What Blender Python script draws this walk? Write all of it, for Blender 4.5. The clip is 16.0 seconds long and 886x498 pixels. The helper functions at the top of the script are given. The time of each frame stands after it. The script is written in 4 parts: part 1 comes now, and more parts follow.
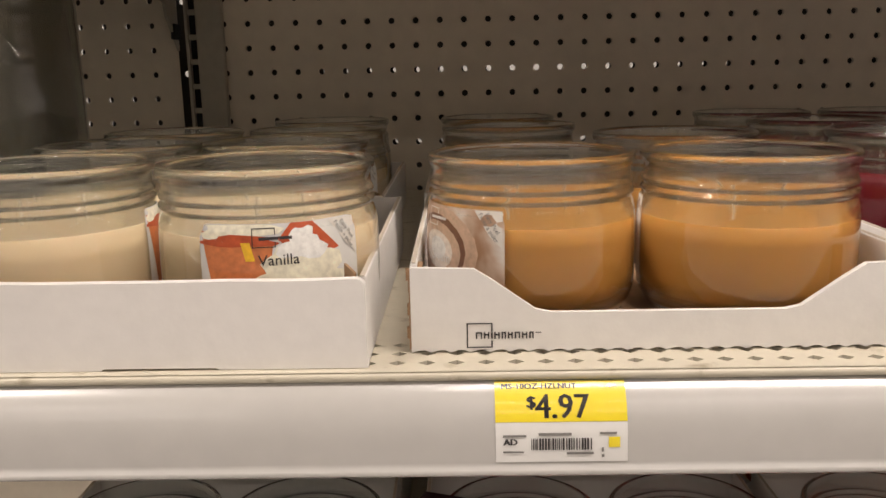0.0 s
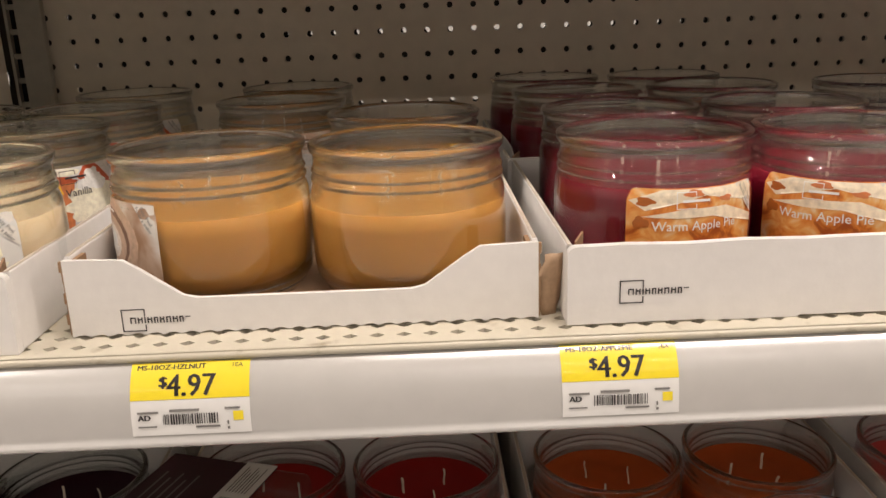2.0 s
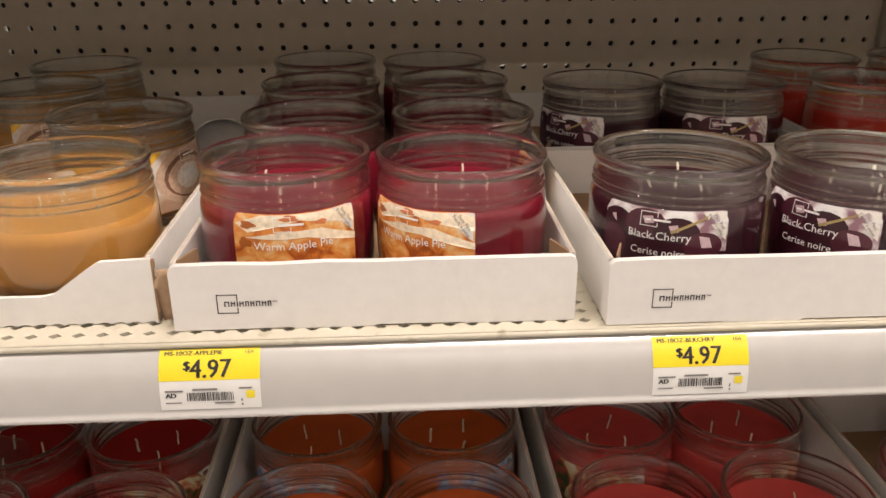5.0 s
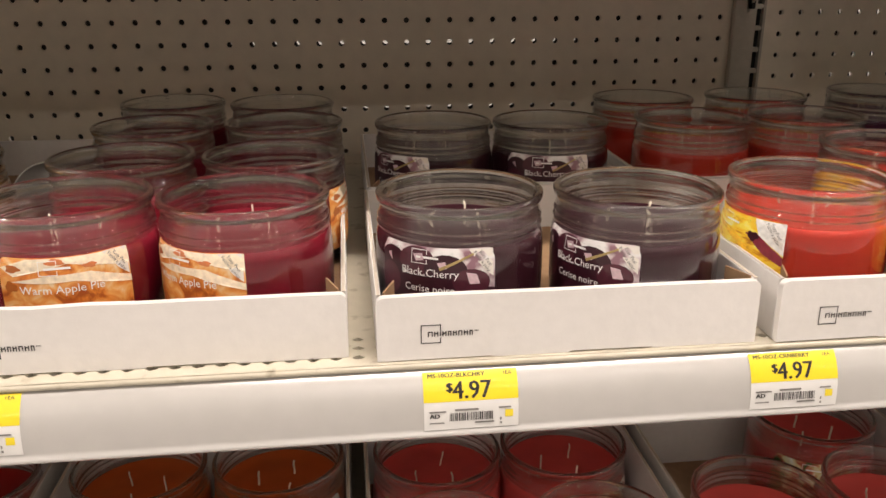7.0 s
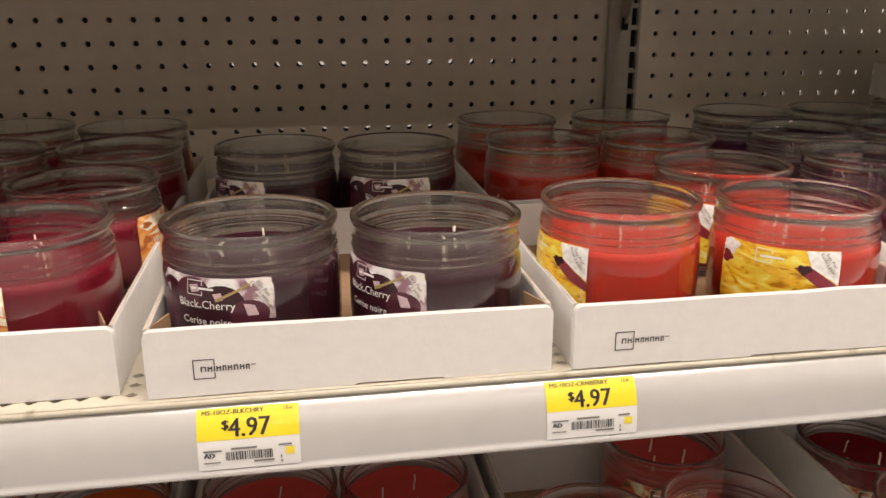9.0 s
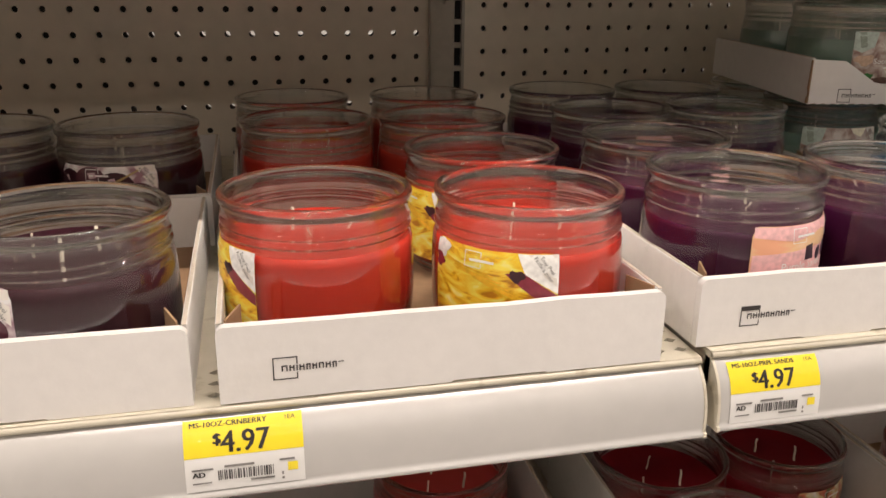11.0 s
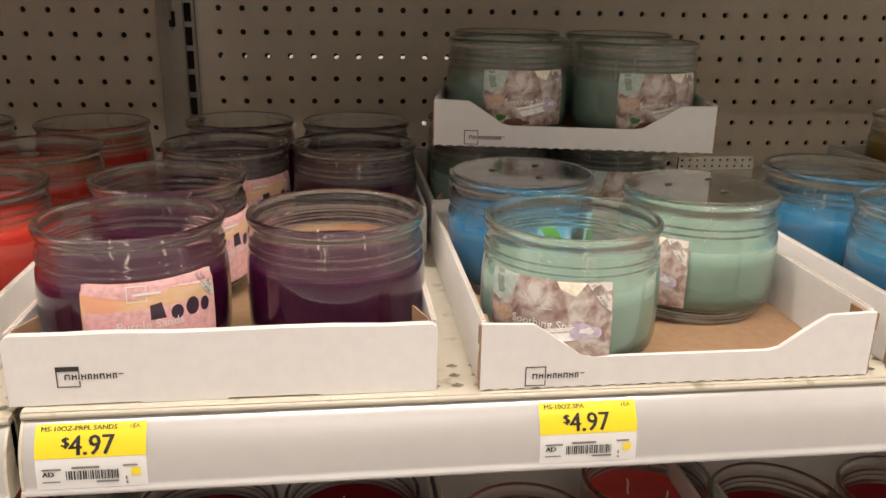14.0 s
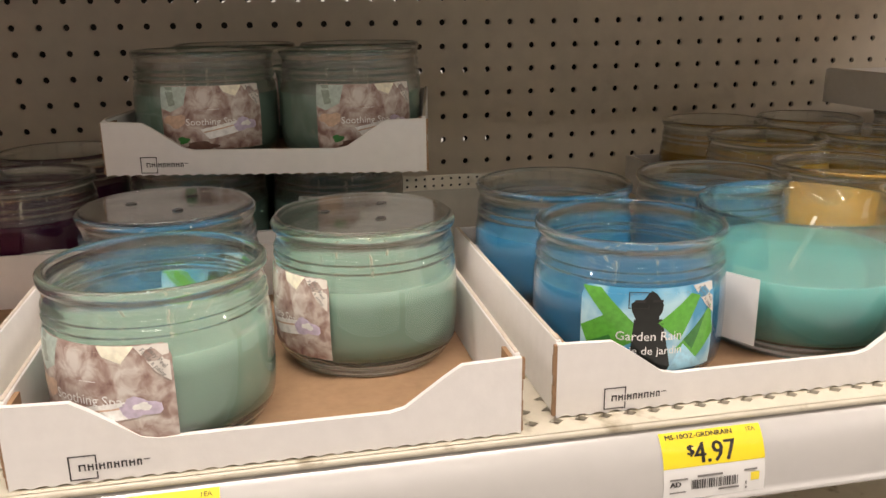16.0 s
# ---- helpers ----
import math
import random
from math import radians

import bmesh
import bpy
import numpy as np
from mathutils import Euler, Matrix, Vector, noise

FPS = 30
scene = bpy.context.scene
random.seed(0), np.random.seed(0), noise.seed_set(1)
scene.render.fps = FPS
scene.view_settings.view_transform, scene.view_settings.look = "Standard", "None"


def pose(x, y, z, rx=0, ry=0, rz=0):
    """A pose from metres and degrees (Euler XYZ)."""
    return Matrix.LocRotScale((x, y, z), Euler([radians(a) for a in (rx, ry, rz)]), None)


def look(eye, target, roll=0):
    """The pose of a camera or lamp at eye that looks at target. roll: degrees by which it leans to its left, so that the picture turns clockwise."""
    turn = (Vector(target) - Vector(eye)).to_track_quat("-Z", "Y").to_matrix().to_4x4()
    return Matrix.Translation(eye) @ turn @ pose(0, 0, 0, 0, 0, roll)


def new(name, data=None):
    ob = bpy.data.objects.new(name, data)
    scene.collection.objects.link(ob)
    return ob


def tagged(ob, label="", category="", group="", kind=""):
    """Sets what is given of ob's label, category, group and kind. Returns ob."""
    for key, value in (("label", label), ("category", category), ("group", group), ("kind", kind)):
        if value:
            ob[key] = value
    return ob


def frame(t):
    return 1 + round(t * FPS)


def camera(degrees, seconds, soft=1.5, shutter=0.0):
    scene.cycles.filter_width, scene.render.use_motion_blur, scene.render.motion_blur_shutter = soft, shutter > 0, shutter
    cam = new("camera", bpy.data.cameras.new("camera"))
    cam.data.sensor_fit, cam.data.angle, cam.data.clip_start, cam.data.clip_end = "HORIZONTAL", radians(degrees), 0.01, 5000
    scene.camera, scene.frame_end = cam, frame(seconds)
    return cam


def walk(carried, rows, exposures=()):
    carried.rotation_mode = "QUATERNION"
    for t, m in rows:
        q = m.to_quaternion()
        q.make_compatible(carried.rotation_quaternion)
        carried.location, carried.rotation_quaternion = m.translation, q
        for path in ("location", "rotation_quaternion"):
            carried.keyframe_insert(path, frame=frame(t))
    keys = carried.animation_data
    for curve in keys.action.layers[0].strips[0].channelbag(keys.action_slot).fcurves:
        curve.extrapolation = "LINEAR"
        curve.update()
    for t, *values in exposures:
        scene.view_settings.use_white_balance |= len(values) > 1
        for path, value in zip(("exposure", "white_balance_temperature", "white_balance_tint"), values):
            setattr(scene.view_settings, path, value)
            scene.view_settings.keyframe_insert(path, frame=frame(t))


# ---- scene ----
cam = camera(56.5, 16.0)
EXPOSURES = ((0, -0.2), (2, -0.12), (4, -0.05), (7, 0.12), (8.5, 0.06), (11, -0.01), (12.5, 0.08), (14, 0.04), (16, 0.06))
PATH = [
    (0, (0.0253, -0.3269, 1.3408), (-0.0138, 1.6299, 0.9290), -1.18),
    (0.5, (0.0594, -0.3389, 1.3517), (0.0226, 1.6111, 0.9087), -1.30),
    (1, (0.0951, -0.3460, 1.3590), (0.0767, 1.5985, 0.8916), -1.60),
    (1.5, (0.1345, -0.3513, 1.3618), (0.1565, 1.5861, 0.8657), -1.77),
    (2, (0.1757, -0.3546, 1.3662), (0.2173, 1.5667, 0.8122), -1.98),
    (2.5, (0.2231, -0.3560, 1.3773), (0.2791, 1.5472, 0.7651), -1.60),
    (3, (0.2607, -0.3727, 1.3929), (0.3220, 1.5094, 0.7192), -0.59),
    (3.5, (0.2890, -0.3793, 1.4018), (0.3490, 1.4831, 0.6753), -0.51),
    (4, (0.3168, -0.3879, 1.4170), (0.3893, 1.4640, 0.6652), -0.43),
    (6.5, (0.4432, -0.4172, 1.4333), (0.6139, 1.4577, 0.7584), -0.30),
    (7, (0.4688, -0.4188, 1.4311), (0.6879, 1.4609, 0.7840), -0.18),
    (7.5, (0.4903, -0.4195, 1.4312), (0.7472, 1.4664, 0.8168), -0.25),
    (8, (0.5146, -0.4214, 1.4306), (0.7932, 1.4643, 0.8252), -0.35),
    (8.5, (0.5430, -0.4221, 1.4308), (0.8349, 1.4646, 0.8348), -0.20),
    (11, (0.7369, -0.3540, 1.4112), (1.1740, 1.4913, 0.7757), 0.57),
    (11.5, (0.8098, -0.3565, 1.4094), (1.2377, 1.4917, 0.7759), 1.67),
    (12, (0.8891, -0.3557, 1.4118), (1.2763, 1.5037, 0.7852), 1.96),
    (12.5, (0.9676, -0.3590, 1.4188), (1.3170, 1.5133, 0.8084), 1.77),
    (13, (1.0266, -0.3669, 1.4215), (1.3498, 1.5100, 0.8113), 1.69),
    (13.5, (1.0775, -0.3820, 1.4254), (1.3645, 1.5018, 0.8180), 1.67),
    (14, (1.1297, -0.3931, 1.4313), (1.3728, 1.4960, 0.8212), 1.10),
    (14.5, (1.1774, -0.3913, 1.4271), (1.4019, 1.5002, 0.8174), 0.25),
    (15, (1.2362, -0.3961, 1.4237), (1.5073, 1.4967, 0.8373), -0.07),
    (15.5, (1.2825, -0.3677, 1.4174), (1.6189, 1.5197, 0.8476), -0.23),
    (16, (1.3205, -0.3342, 1.4154), (1.7067, 1.5476, 0.8592), -0.66),
]
walk(cam, [(t, look(eye, target, roll)) for t, eye, target, roll in PATH], EXPOSURES)

# ---- light and air ----
world = bpy.data.worlds.new("store_air")
scene.world = world
world.use_nodes = True
world.node_tree.nodes["Background"].inputs[0].default_value = (1.0, 0.93, 0.85, 1)
world.node_tree.nodes["Background"].inputs[1].default_value = 0.05
CEIL = 4.3


def strip_lamp(x, y, watts, length=1.25, width=0.16):
    d = bpy.data.lights.new("fluorescent_lamp", "AREA")
    d.shape, d.size, d.size_y, d.energy, d.color = "RECTANGLE", length, width, watts, (1.0, 0.885, 0.80)
    ob = new("fluorescent_lamp", d)
    ob.matrix_world = pose(x, y, CEIL - 0.08)
    return ob


for ly, watts in ((-0.9, 104), (-3.3, 15), (-5.7, 20)):
    for lx in (-2.9, 1.3, 5.5):
        strip_lamp(lx, ly, watts, 2.4, 0.055)
strip_lamp(0.6, 1.5, 50, 5.0, 0.2)


# ---- materials ----
def sock(node, *names):
    for n in names:
        if n in node.inputs:
            return node.inputs[n]


def paint(name, color, rough=0.5, metal=0.0, coat=0.0, vary=0.12, scale=60.0, bump=0.0, bump_scale=400.0, subsurface=0.0, spots=None):
    """Surface with two scales of variation, a fine relief and, if asked, darker specks."""
    m = bpy.data.materials.new(name)
    m.use_nodes = True
    nt = m.node_tree
    b = nt.nodes["Principled BSDF"]
    b.inputs["Roughness"].default_value, b.inputs["Metallic"].default_value = rough, metal
    b.inputs["Coat Weight"].default_value = coat
    b.inputs["Coat Roughness"].default_value = 0.12
    if subsurface:
        b.inputs["Specular IOR Level"].default_value = 0.12
        b.inputs["Subsurface Weight"].default_value = subsurface
        b.inputs["Subsurface Radius"].default_value = (0.006, 0.003, 0.002)
        b.inputs["Subsurface Scale"].default_value = 1.0
    co = nt.nodes.new("ShaderNodeTexCoord")
    big, fine = nt.nodes.new("ShaderNodeTexNoise"), nt.nodes.new("ShaderNodeTexNoise")
    big.inputs["Scale"].default_value, fine.inputs["Scale"].default_value = scale * 0.2, scale * 3
    big.inputs["Detail"].default_value, fine.inputs["Detail"].default_value = 3, 4
    add = nt.nodes.new("ShaderNodeMath")
    add.operation = "ADD"
    ramp = nt.nodes.new("ShaderNodeMapRange")
    ramp.inputs["From Min"].default_value, ramp.inputs["From Max"].default_value = 0.6, 1.4
    ramp.inputs["To Min"].default_value, ramp.inputs["To Max"].default_value = 1 - vary, 1 + vary
    mul = nt.nodes.new("ShaderNodeVectorMath")
    mul.operation = "SCALE"
    mul.inputs[0].default_value = color[:3]
    for n in (big, fine):
        nt.links.new(co.outputs["Object"], n.inputs["Vector"])
    nt.links.new(big.outputs["Fac"], add.inputs[0])
    nt.links.new(fine.outputs["Fac"], add.inputs[1])
    nt.links.new(add.outputs[0], ramp.inputs["Value"])
    nt.links.new(ramp.outputs[0], mul.inputs["Scale"])
    last = mul.outputs[0]
    if spots:
        vo = nt.nodes.new("ShaderNodeTexNoise")
        vo.inputs["Scale"].default_value, vo.inputs["Detail"].default_value = spots[1], 6
        sr = nt.nodes.new("ShaderNodeMapRange")
        sr.inputs["From Min"].default_value, sr.inputs["From Max"].default_value = 0.6, 0.72
        mx = nt.nodes.new("ShaderNodeMix")
        mx.data_type = "RGBA"
        mx.inputs[7].default_value = (*spots[0], 1)
        nt.links.new(co.outputs["Object"], vo.inputs["Vector"])
        nt.links.new(vo.outputs["Fac"], sr.inputs["Value"])
        nt.links.new(sr.outputs[0], mx.inputs[0])
        nt.links.new(last, mx.inputs[6])
        last = mx.outputs[2]
    nt.links.new(last, b.inputs["Base Color"])
    if bump:
        bn, bp = nt.nodes.new("ShaderNodeTexNoise"), nt.nodes.new("ShaderNodeBump")
        bn.inputs["Scale"].default_value, bn.inputs["Detail"].default_value = bump_scale, 4
        bp.inputs["Strength"].default_value, bp.inputs["Distance"].default_value = bump, 0.001
        nt.links.new(co.outputs["Object"], bn.inputs["Vector"])
        nt.links.new(bn.outputs["Fac"], bp.inputs["Height"])
        nt.links.new(bp.outputs[0], b.inputs["Normal"])
    return m


def clear(name, tint=(0.935, 0.945, 0.937), rough=0.03, bend=0.97, ior=1.45, wave=0.05):
    """Clear glass or film: part passes straight, part is bent; the gloss grows towards grazing."""
    m = bpy.data.materials.new(name)
    m.use_nodes = True
    nt = m.node_tree
    nt.nodes.remove(nt.nodes["Principled BSDF"])
    out = nt.nodes["Material Output"]
    tr, re, gl, lw, pw, mr, m1, m2 = (nt.nodes.new(k) for k in ("ShaderNodeBsdfTransparent", "ShaderNodeBsdfGlass", "ShaderNodeBsdfGlossy", "ShaderNodeLayerWeight", "ShaderNodeMath", "ShaderNodeMapRange", "ShaderNodeMixShader", "ShaderNodeMixShader"))
    tr.inputs["Color"].default_value = re.inputs["Color"].default_value = (*tint, 1)
    re.inputs["IOR"].default_value, re.inputs["Roughness"].default_value = ior, 0.02
    gl.inputs["Roughness"].default_value = rough
    lw.inputs["Blend"].default_value = 0.5
    pw.operation = "POWER"
    pw.inputs[1].default_value = 4.0
    mr.inputs["To Min"].default_value, mr.inputs["To Max"].default_value = 0.055, 0.72
    co, no, bp = (nt.nodes.new(k) for k in ("ShaderNodeTexCoord", "ShaderNodeTexNoise", "ShaderNodeBump"))
    no.inputs["Scale"].default_value, no.inputs["Detail"].default_value = 45, 2
    bp.inputs["Strength"].default_value, bp.inputs["Distance"].default_value = wave, 0.0012
    nt.links.new(co.outputs["Object"], no.inputs["Vector"])
    nt.links.new(no.outputs["Fac"], bp.inputs["Height"])
    nt.links.new(bp.outputs[0], gl.inputs["Normal"])
    nt.links.new(bp.outputs[0], re.inputs["Normal"])
    nt.links.new(lw.outputs["Facing"], pw.inputs[0])
    nt.links.new(pw.outputs[0], mr.inputs["Value"])
    m1.inputs[0].default_value = bend
    nt.links.new(tr.outputs[0], m1.inputs[1])
    nt.links.new(re.outputs[0], m1.inputs[2])
    nt.links.new(mr.outputs[0], m2.inputs[0])
    nt.links.new(m1.outputs[0], m2.inputs[1])
    nt.links.new(gl.outputs[0], m2.inputs[2])
    nt.links.new(m2.outputs[0], out.inputs["Surface"])
    return m


def picture(name, stops, scale=90.0, stretch=(1, 1, 1), distort=1.5):
    """Printed photograph: blotches of the picture's colours, glossy paper."""
    m = paint(name, (1, 1, 1), 0.35, coat=0.3)
    nt = m.node_tree
    b = nt.nodes["Principled BSDF"]
    co, mp, no, ra = (nt.nodes.new(k) for k in ("ShaderNodeTexCoord", "ShaderNodeMapping", "ShaderNodeTexNoise", "ShaderNodeValToRGB"))
    mp.inputs["Scale"].default_value = stretch
    no.inputs["Scale"].default_value, no.inputs["Detail"].default_value, no.inputs["Distortion"].default_value = scale, 3, distort
    els = ra.color_ramp.elements
    while len(els) < len(stops):
        els.new(0.5)
    for e, (p, c) in zip(els, stops):
        e.position, e.color = p, (*c, 1)
    nt.links.new(co.outputs["Object"], mp.inputs["Vector"])
    nt.links.new(mp.outputs[0], no.inputs["Vector"])
    nt.links.new(no.outputs["Fac"], ra.inputs[0])
    nt.links.new(ra.outputs[0], b.inputs["Base Color"])
    return m


GLASS = clear("jar_glass", bend=0.78)
THICK_GLASS = clear("thick_jar_glass", bend=0.97)
FILM = clear("clear_plastic", (0.96, 0.96, 0.95), 0.12, 0.05)
PANEL = paint("pegboard_paint", (0.74, 0.67, 0.56), 0.45, vary=0.08, scale=20, bump=0.1, bump_scale=900)
POST = paint("upright_steel_paint", (0.40, 0.37, 0.31), 0.4, vary=0.1, scale=40, bump=0.1)
# Dark brown puts the shade between the panels into colour; also cover dents.
DARK_BROWN = paint("hole_shade_and_dent_dark", (0.035, 0.03, 0.026), 0.8)
# Near-black: slot and riser gap shade put into colour; also the bracket hook.
SLOT = paint("slot_shade_and_hook_black", (0.01, 0.01, 0.01), 0.8)
DECK = paint("shelf_enamel", (0.62, 0.57, 0.46), 0.35, vary=0.08, scale=30, bump=0.08, spots=((0.34, 0.29, 0.2), 60))
LIP = paint("price_channel_plastic", (0.52, 0.505, 0.485), 0.26, coat=1.0, vary=0.04, scale=25, bump=0.02, bump_scale=40)
LIP.node_tree.nodes["Principled BSDF"].inputs["Coat Roughness"].default_value = 0.22
LIP.node_tree.nodes["Principled BSDF"].inputs["Coat IOR"].default_value = 1.75
CARD = paint("white_cardboard", (0.80, 0.775, 0.75), 0.55, vary=0.045, scale=40, bump=0.12, bump_scale=250)
KRAFT = paint("kraft_cardboard", (0.33, 0.20, 0.11), 0.75, vary=0.15, scale=50, bump=0.2, bump_scale=300)
EDGE = paint("cut_board_edge", (0.56, 0.49, 0.41), 0.7, vary=0.15, scale=80)
INK = paint("black_ink", (0.035, 0.03, 0.03), 0.6)
GREY_INK = paint("grey_ink", (0.2, 0.19, 0.18), 0.6)
YELLOW = paint("yellow_tag_paper", (0.90, 0.72, 0.02), 0.4, coat=1.0, vary=0.03)
PAPER = paint("white_tag_paper", (0.80, 0.79, 0.77), 0.4, coat=1.0, vary=0.03)
WHITE_INK = paint("white_ink", (0.85, 0.84, 0.82), 0.5)
WICK = paint("cotton_wick", (0.75, 0.68, 0.55), 0.9, vary=0.2, bump=0.4)
FLOOR = paint("vinyl_floor", (0.60, 0.58, 0.56), 0.3, vary=0.1, scale=8)
WALLS = paint("store_wall", (0.62, 0.60, 0.58), 0.7, vary=0.1, scale=5)
CEILING = paint("ceiling_tile", (0.7, 0.68, 0.64), 0.8, vary=0.05, scale=5)
WAX = {
    "vanilla": paint("cream_wax", (0.64, 0.50, 0.32), 0.45, subsurface=0.15, vary=0.05, scale=30),
    "hazelnut": paint("caramel_wax", (0.44, 0.21, 0.048), 0.45, subsurface=0.15, vary=0.06, scale=30),
    "apple": paint("crimson_wax", (0.150, 0.005, 0.015), 0.4, subsurface=0.1, vary=0.12, scale=30),
    "cherry": paint("dark_plum_wax", (0.030, 0.006, 0.011), 0.4, subsurface=0.1, vary=0.15, scale=30),
    "cranberry": paint("coral_red_wax", (0.42, 0.030, 0.016), 0.4, subsurface=0.15, vary=0.06, scale=30),
    "purple": paint("purple_wax", (0.040, 0.0025, 0.022), 0.4, subsurface=0.1, vary=0.12, scale=30),
    "spa": paint("mint_wax", (0.215, 0.315, 0.25), 0.45, subsurface=0.15, vary=0.05, scale=30),
    "rain": paint("blue_wax", (0.020, 0.125, 0.235), 0.4, subsurface=0.15, vary=0.06, scale=30),
    "teal": paint("teal_wax", (0.12, 0.34, 0.31), 0.4, subsurface=0.15, vary=0.05, scale=30),
    "amber": paint("amber_wax", (0.40, 0.24, 0.05), 0.4, subsurface=0.15, vary=0.1, scale=30),
    "orange": paint("orange_wax", (0.56, 0.11, 0.025), 0.4, subsurface=0.15, vary=0.08, scale=30),
    "red": paint("bright_red_wax", (0.36, 0.02, 0.016), 0.4, subsurface=0.15, vary=0.08, scale=30),
    "pink": paint("watermelon_wax", (0.62, 0.08, 0.07), 0.4, subsurface=0.15, vary=0.08, scale=30),
    "deep_red": paint("deep_red_wax", (0.2, 0.008, 0.013), 0.4, subsurface=0.15, vary=0.08, scale=30),
}
# wax clings to the glass, so it has next to no gloss of its own
for wax_paint in WAX.values():
    wax_paint.node_tree.nodes["Principled BSDF"].inputs["Specular IOR Level"].default_value = 0.12

COLOR_WORD = {"vanilla": "cream", "hazelnut": "caramel", "apple": "crimson", "cherry": "dark plum", "cranberry": "coral red", "purple": "purple", "spa": "mint green", "rain": "sky blue", "teal": "teal", "amber": "amber", "orange": "orange", "red": "bright red", "pink": "watermelon pink", "deep_red": "deep red"}
def ink(name, c):
    return paint(name, c, 0.35, coat=0.3, vary=0.3, scale=110)


PRINT = {
    "vanilla": picture("cupcake_print", ((0.38, (0.52, 0.53, 0.55)), (0.5, (0.70, 0.69, 0.67)), (0.62, (0.82, 0.80, 0.75))), 22, distort=0.2),
    "hazelnut": picture("coffee_print", ((0.35, (0.42, 0.24, 0.14)), (0.5, (0.62, 0.47, 0.36)), (0.62, (0.78, 0.72, 0.66))), 40, distort=0.6),
    "apple": picture("pie_print", ((0.36, (0.40, 0.09, 0.015)), (0.48, (0.72, 0.24, 0.04)), (0.60, (0.82, 0.42, 0.13)), (0.72, (0.85, 0.65, 0.4))), 85, distort=0.8),
    "cherry": picture("cherries_print", ((0.4, (0.3, 0.16, 0.2)), (0.48, (0.65, 0.56, 0.57)), (0.56, (0.82, 0.8, 0.79))), 60, distort=0.4),
    "cranberry": picture("citrus_print", ((0.34, (0.5, 0.2, 0.01)), (0.45, (0.85, 0.52, 0.02)), (0.58, (0.9, 0.75, 0.1)), (0.7, (0.9, 0.82, 0.35))), 60, (1, 1, 2.2), 1.2),
    "purple": picture("sunset_print", ((0.4, (0.85, 0.42, 0.25)), (0.5, (0.85, 0.55, 0.3)), (0.6, (0.88, 0.62, 0.4))), 30, (1, 1, 3), 0.3),
    "spa": picture("spa_print", ((0.32, (0.22, 0.12, 0.10)), (0.46, (0.38, 0.27, 0.23)), (0.56, (0.52, 0.43, 0.38)), (0.68, (0.68, 0.63, 0.58))), 130, distort=0.6),
    "rain": picture("garden_print", ((0.38, (0.08, 0.35, 0.6)), (0.5, (0.25, 0.55, 0.75)), (0.62, (0.5, 0.75, 0.85))), 35, distort=0.5),
    "beach": picture("beach_print", ((0.35, (0.05, 0.2, 0.5)), (0.5, (0.3, 0.55, 0.75)), (0.6, (0.6, 0.2, 0.15)), (0.7, (0.7, 0.6, 0.5))), 60),
    "melon": picture("melon_print", ((0.35, (0.05, 0.1, 0.02)), (0.48, (0.55, 0.1, 0.06)), (0.58, (0.7, 0.6, 0.3)), (0.7, (0.8, 0.78, 0.72))), 60),
}
I = {k: ink(k + "_ink", c) for k, c in {
    "brick": (0.5, 0.09, 0.03), "terracotta": (0.62, 0.2, 0.07), "cream": (0.86, 0.82, 0.66), "white": (0.86, 0.85, 0.82), "coffee": (0.2, 0.09, 0.05), "latte": (0.6, 0.42, 0.3), "foam": (0.82, 0.74, 0.66),
    "crust": (0.88, 0.76, 0.58), "syrup": (0.42, 0.12, 0.02), "plum": (0.035, 0.005, 0.012), "berry": (0.075, 0.013, 0.026), "shine": (0.62, 0.46, 0.50), "twig": (0.4, 0.3, 0.12), "maroon": (0.22, 0.02, 0.04),
    "rose": (0.85, 0.5, 0.5), "dusk": (0.05, 0.03, 0.05), "sage": (0.30, 0.36, 0.30), "stone": (0.15, 0.075, 0.055), "lilac": (0.58, 0.5, 0.62), "seafoam": (0.50, 0.60, 0.54), "wine": (0.20, 0.075, 0.07), "leaf": (0.12, 0.42, 0.05), "dark_leaf": (0.04, 0.2, 0.04), "black": (0.012, 0.014, 0.012), "sky": (0.4, 0.7, 0.85), "gold": (0.85, 0.5, 0.03)}.items()}
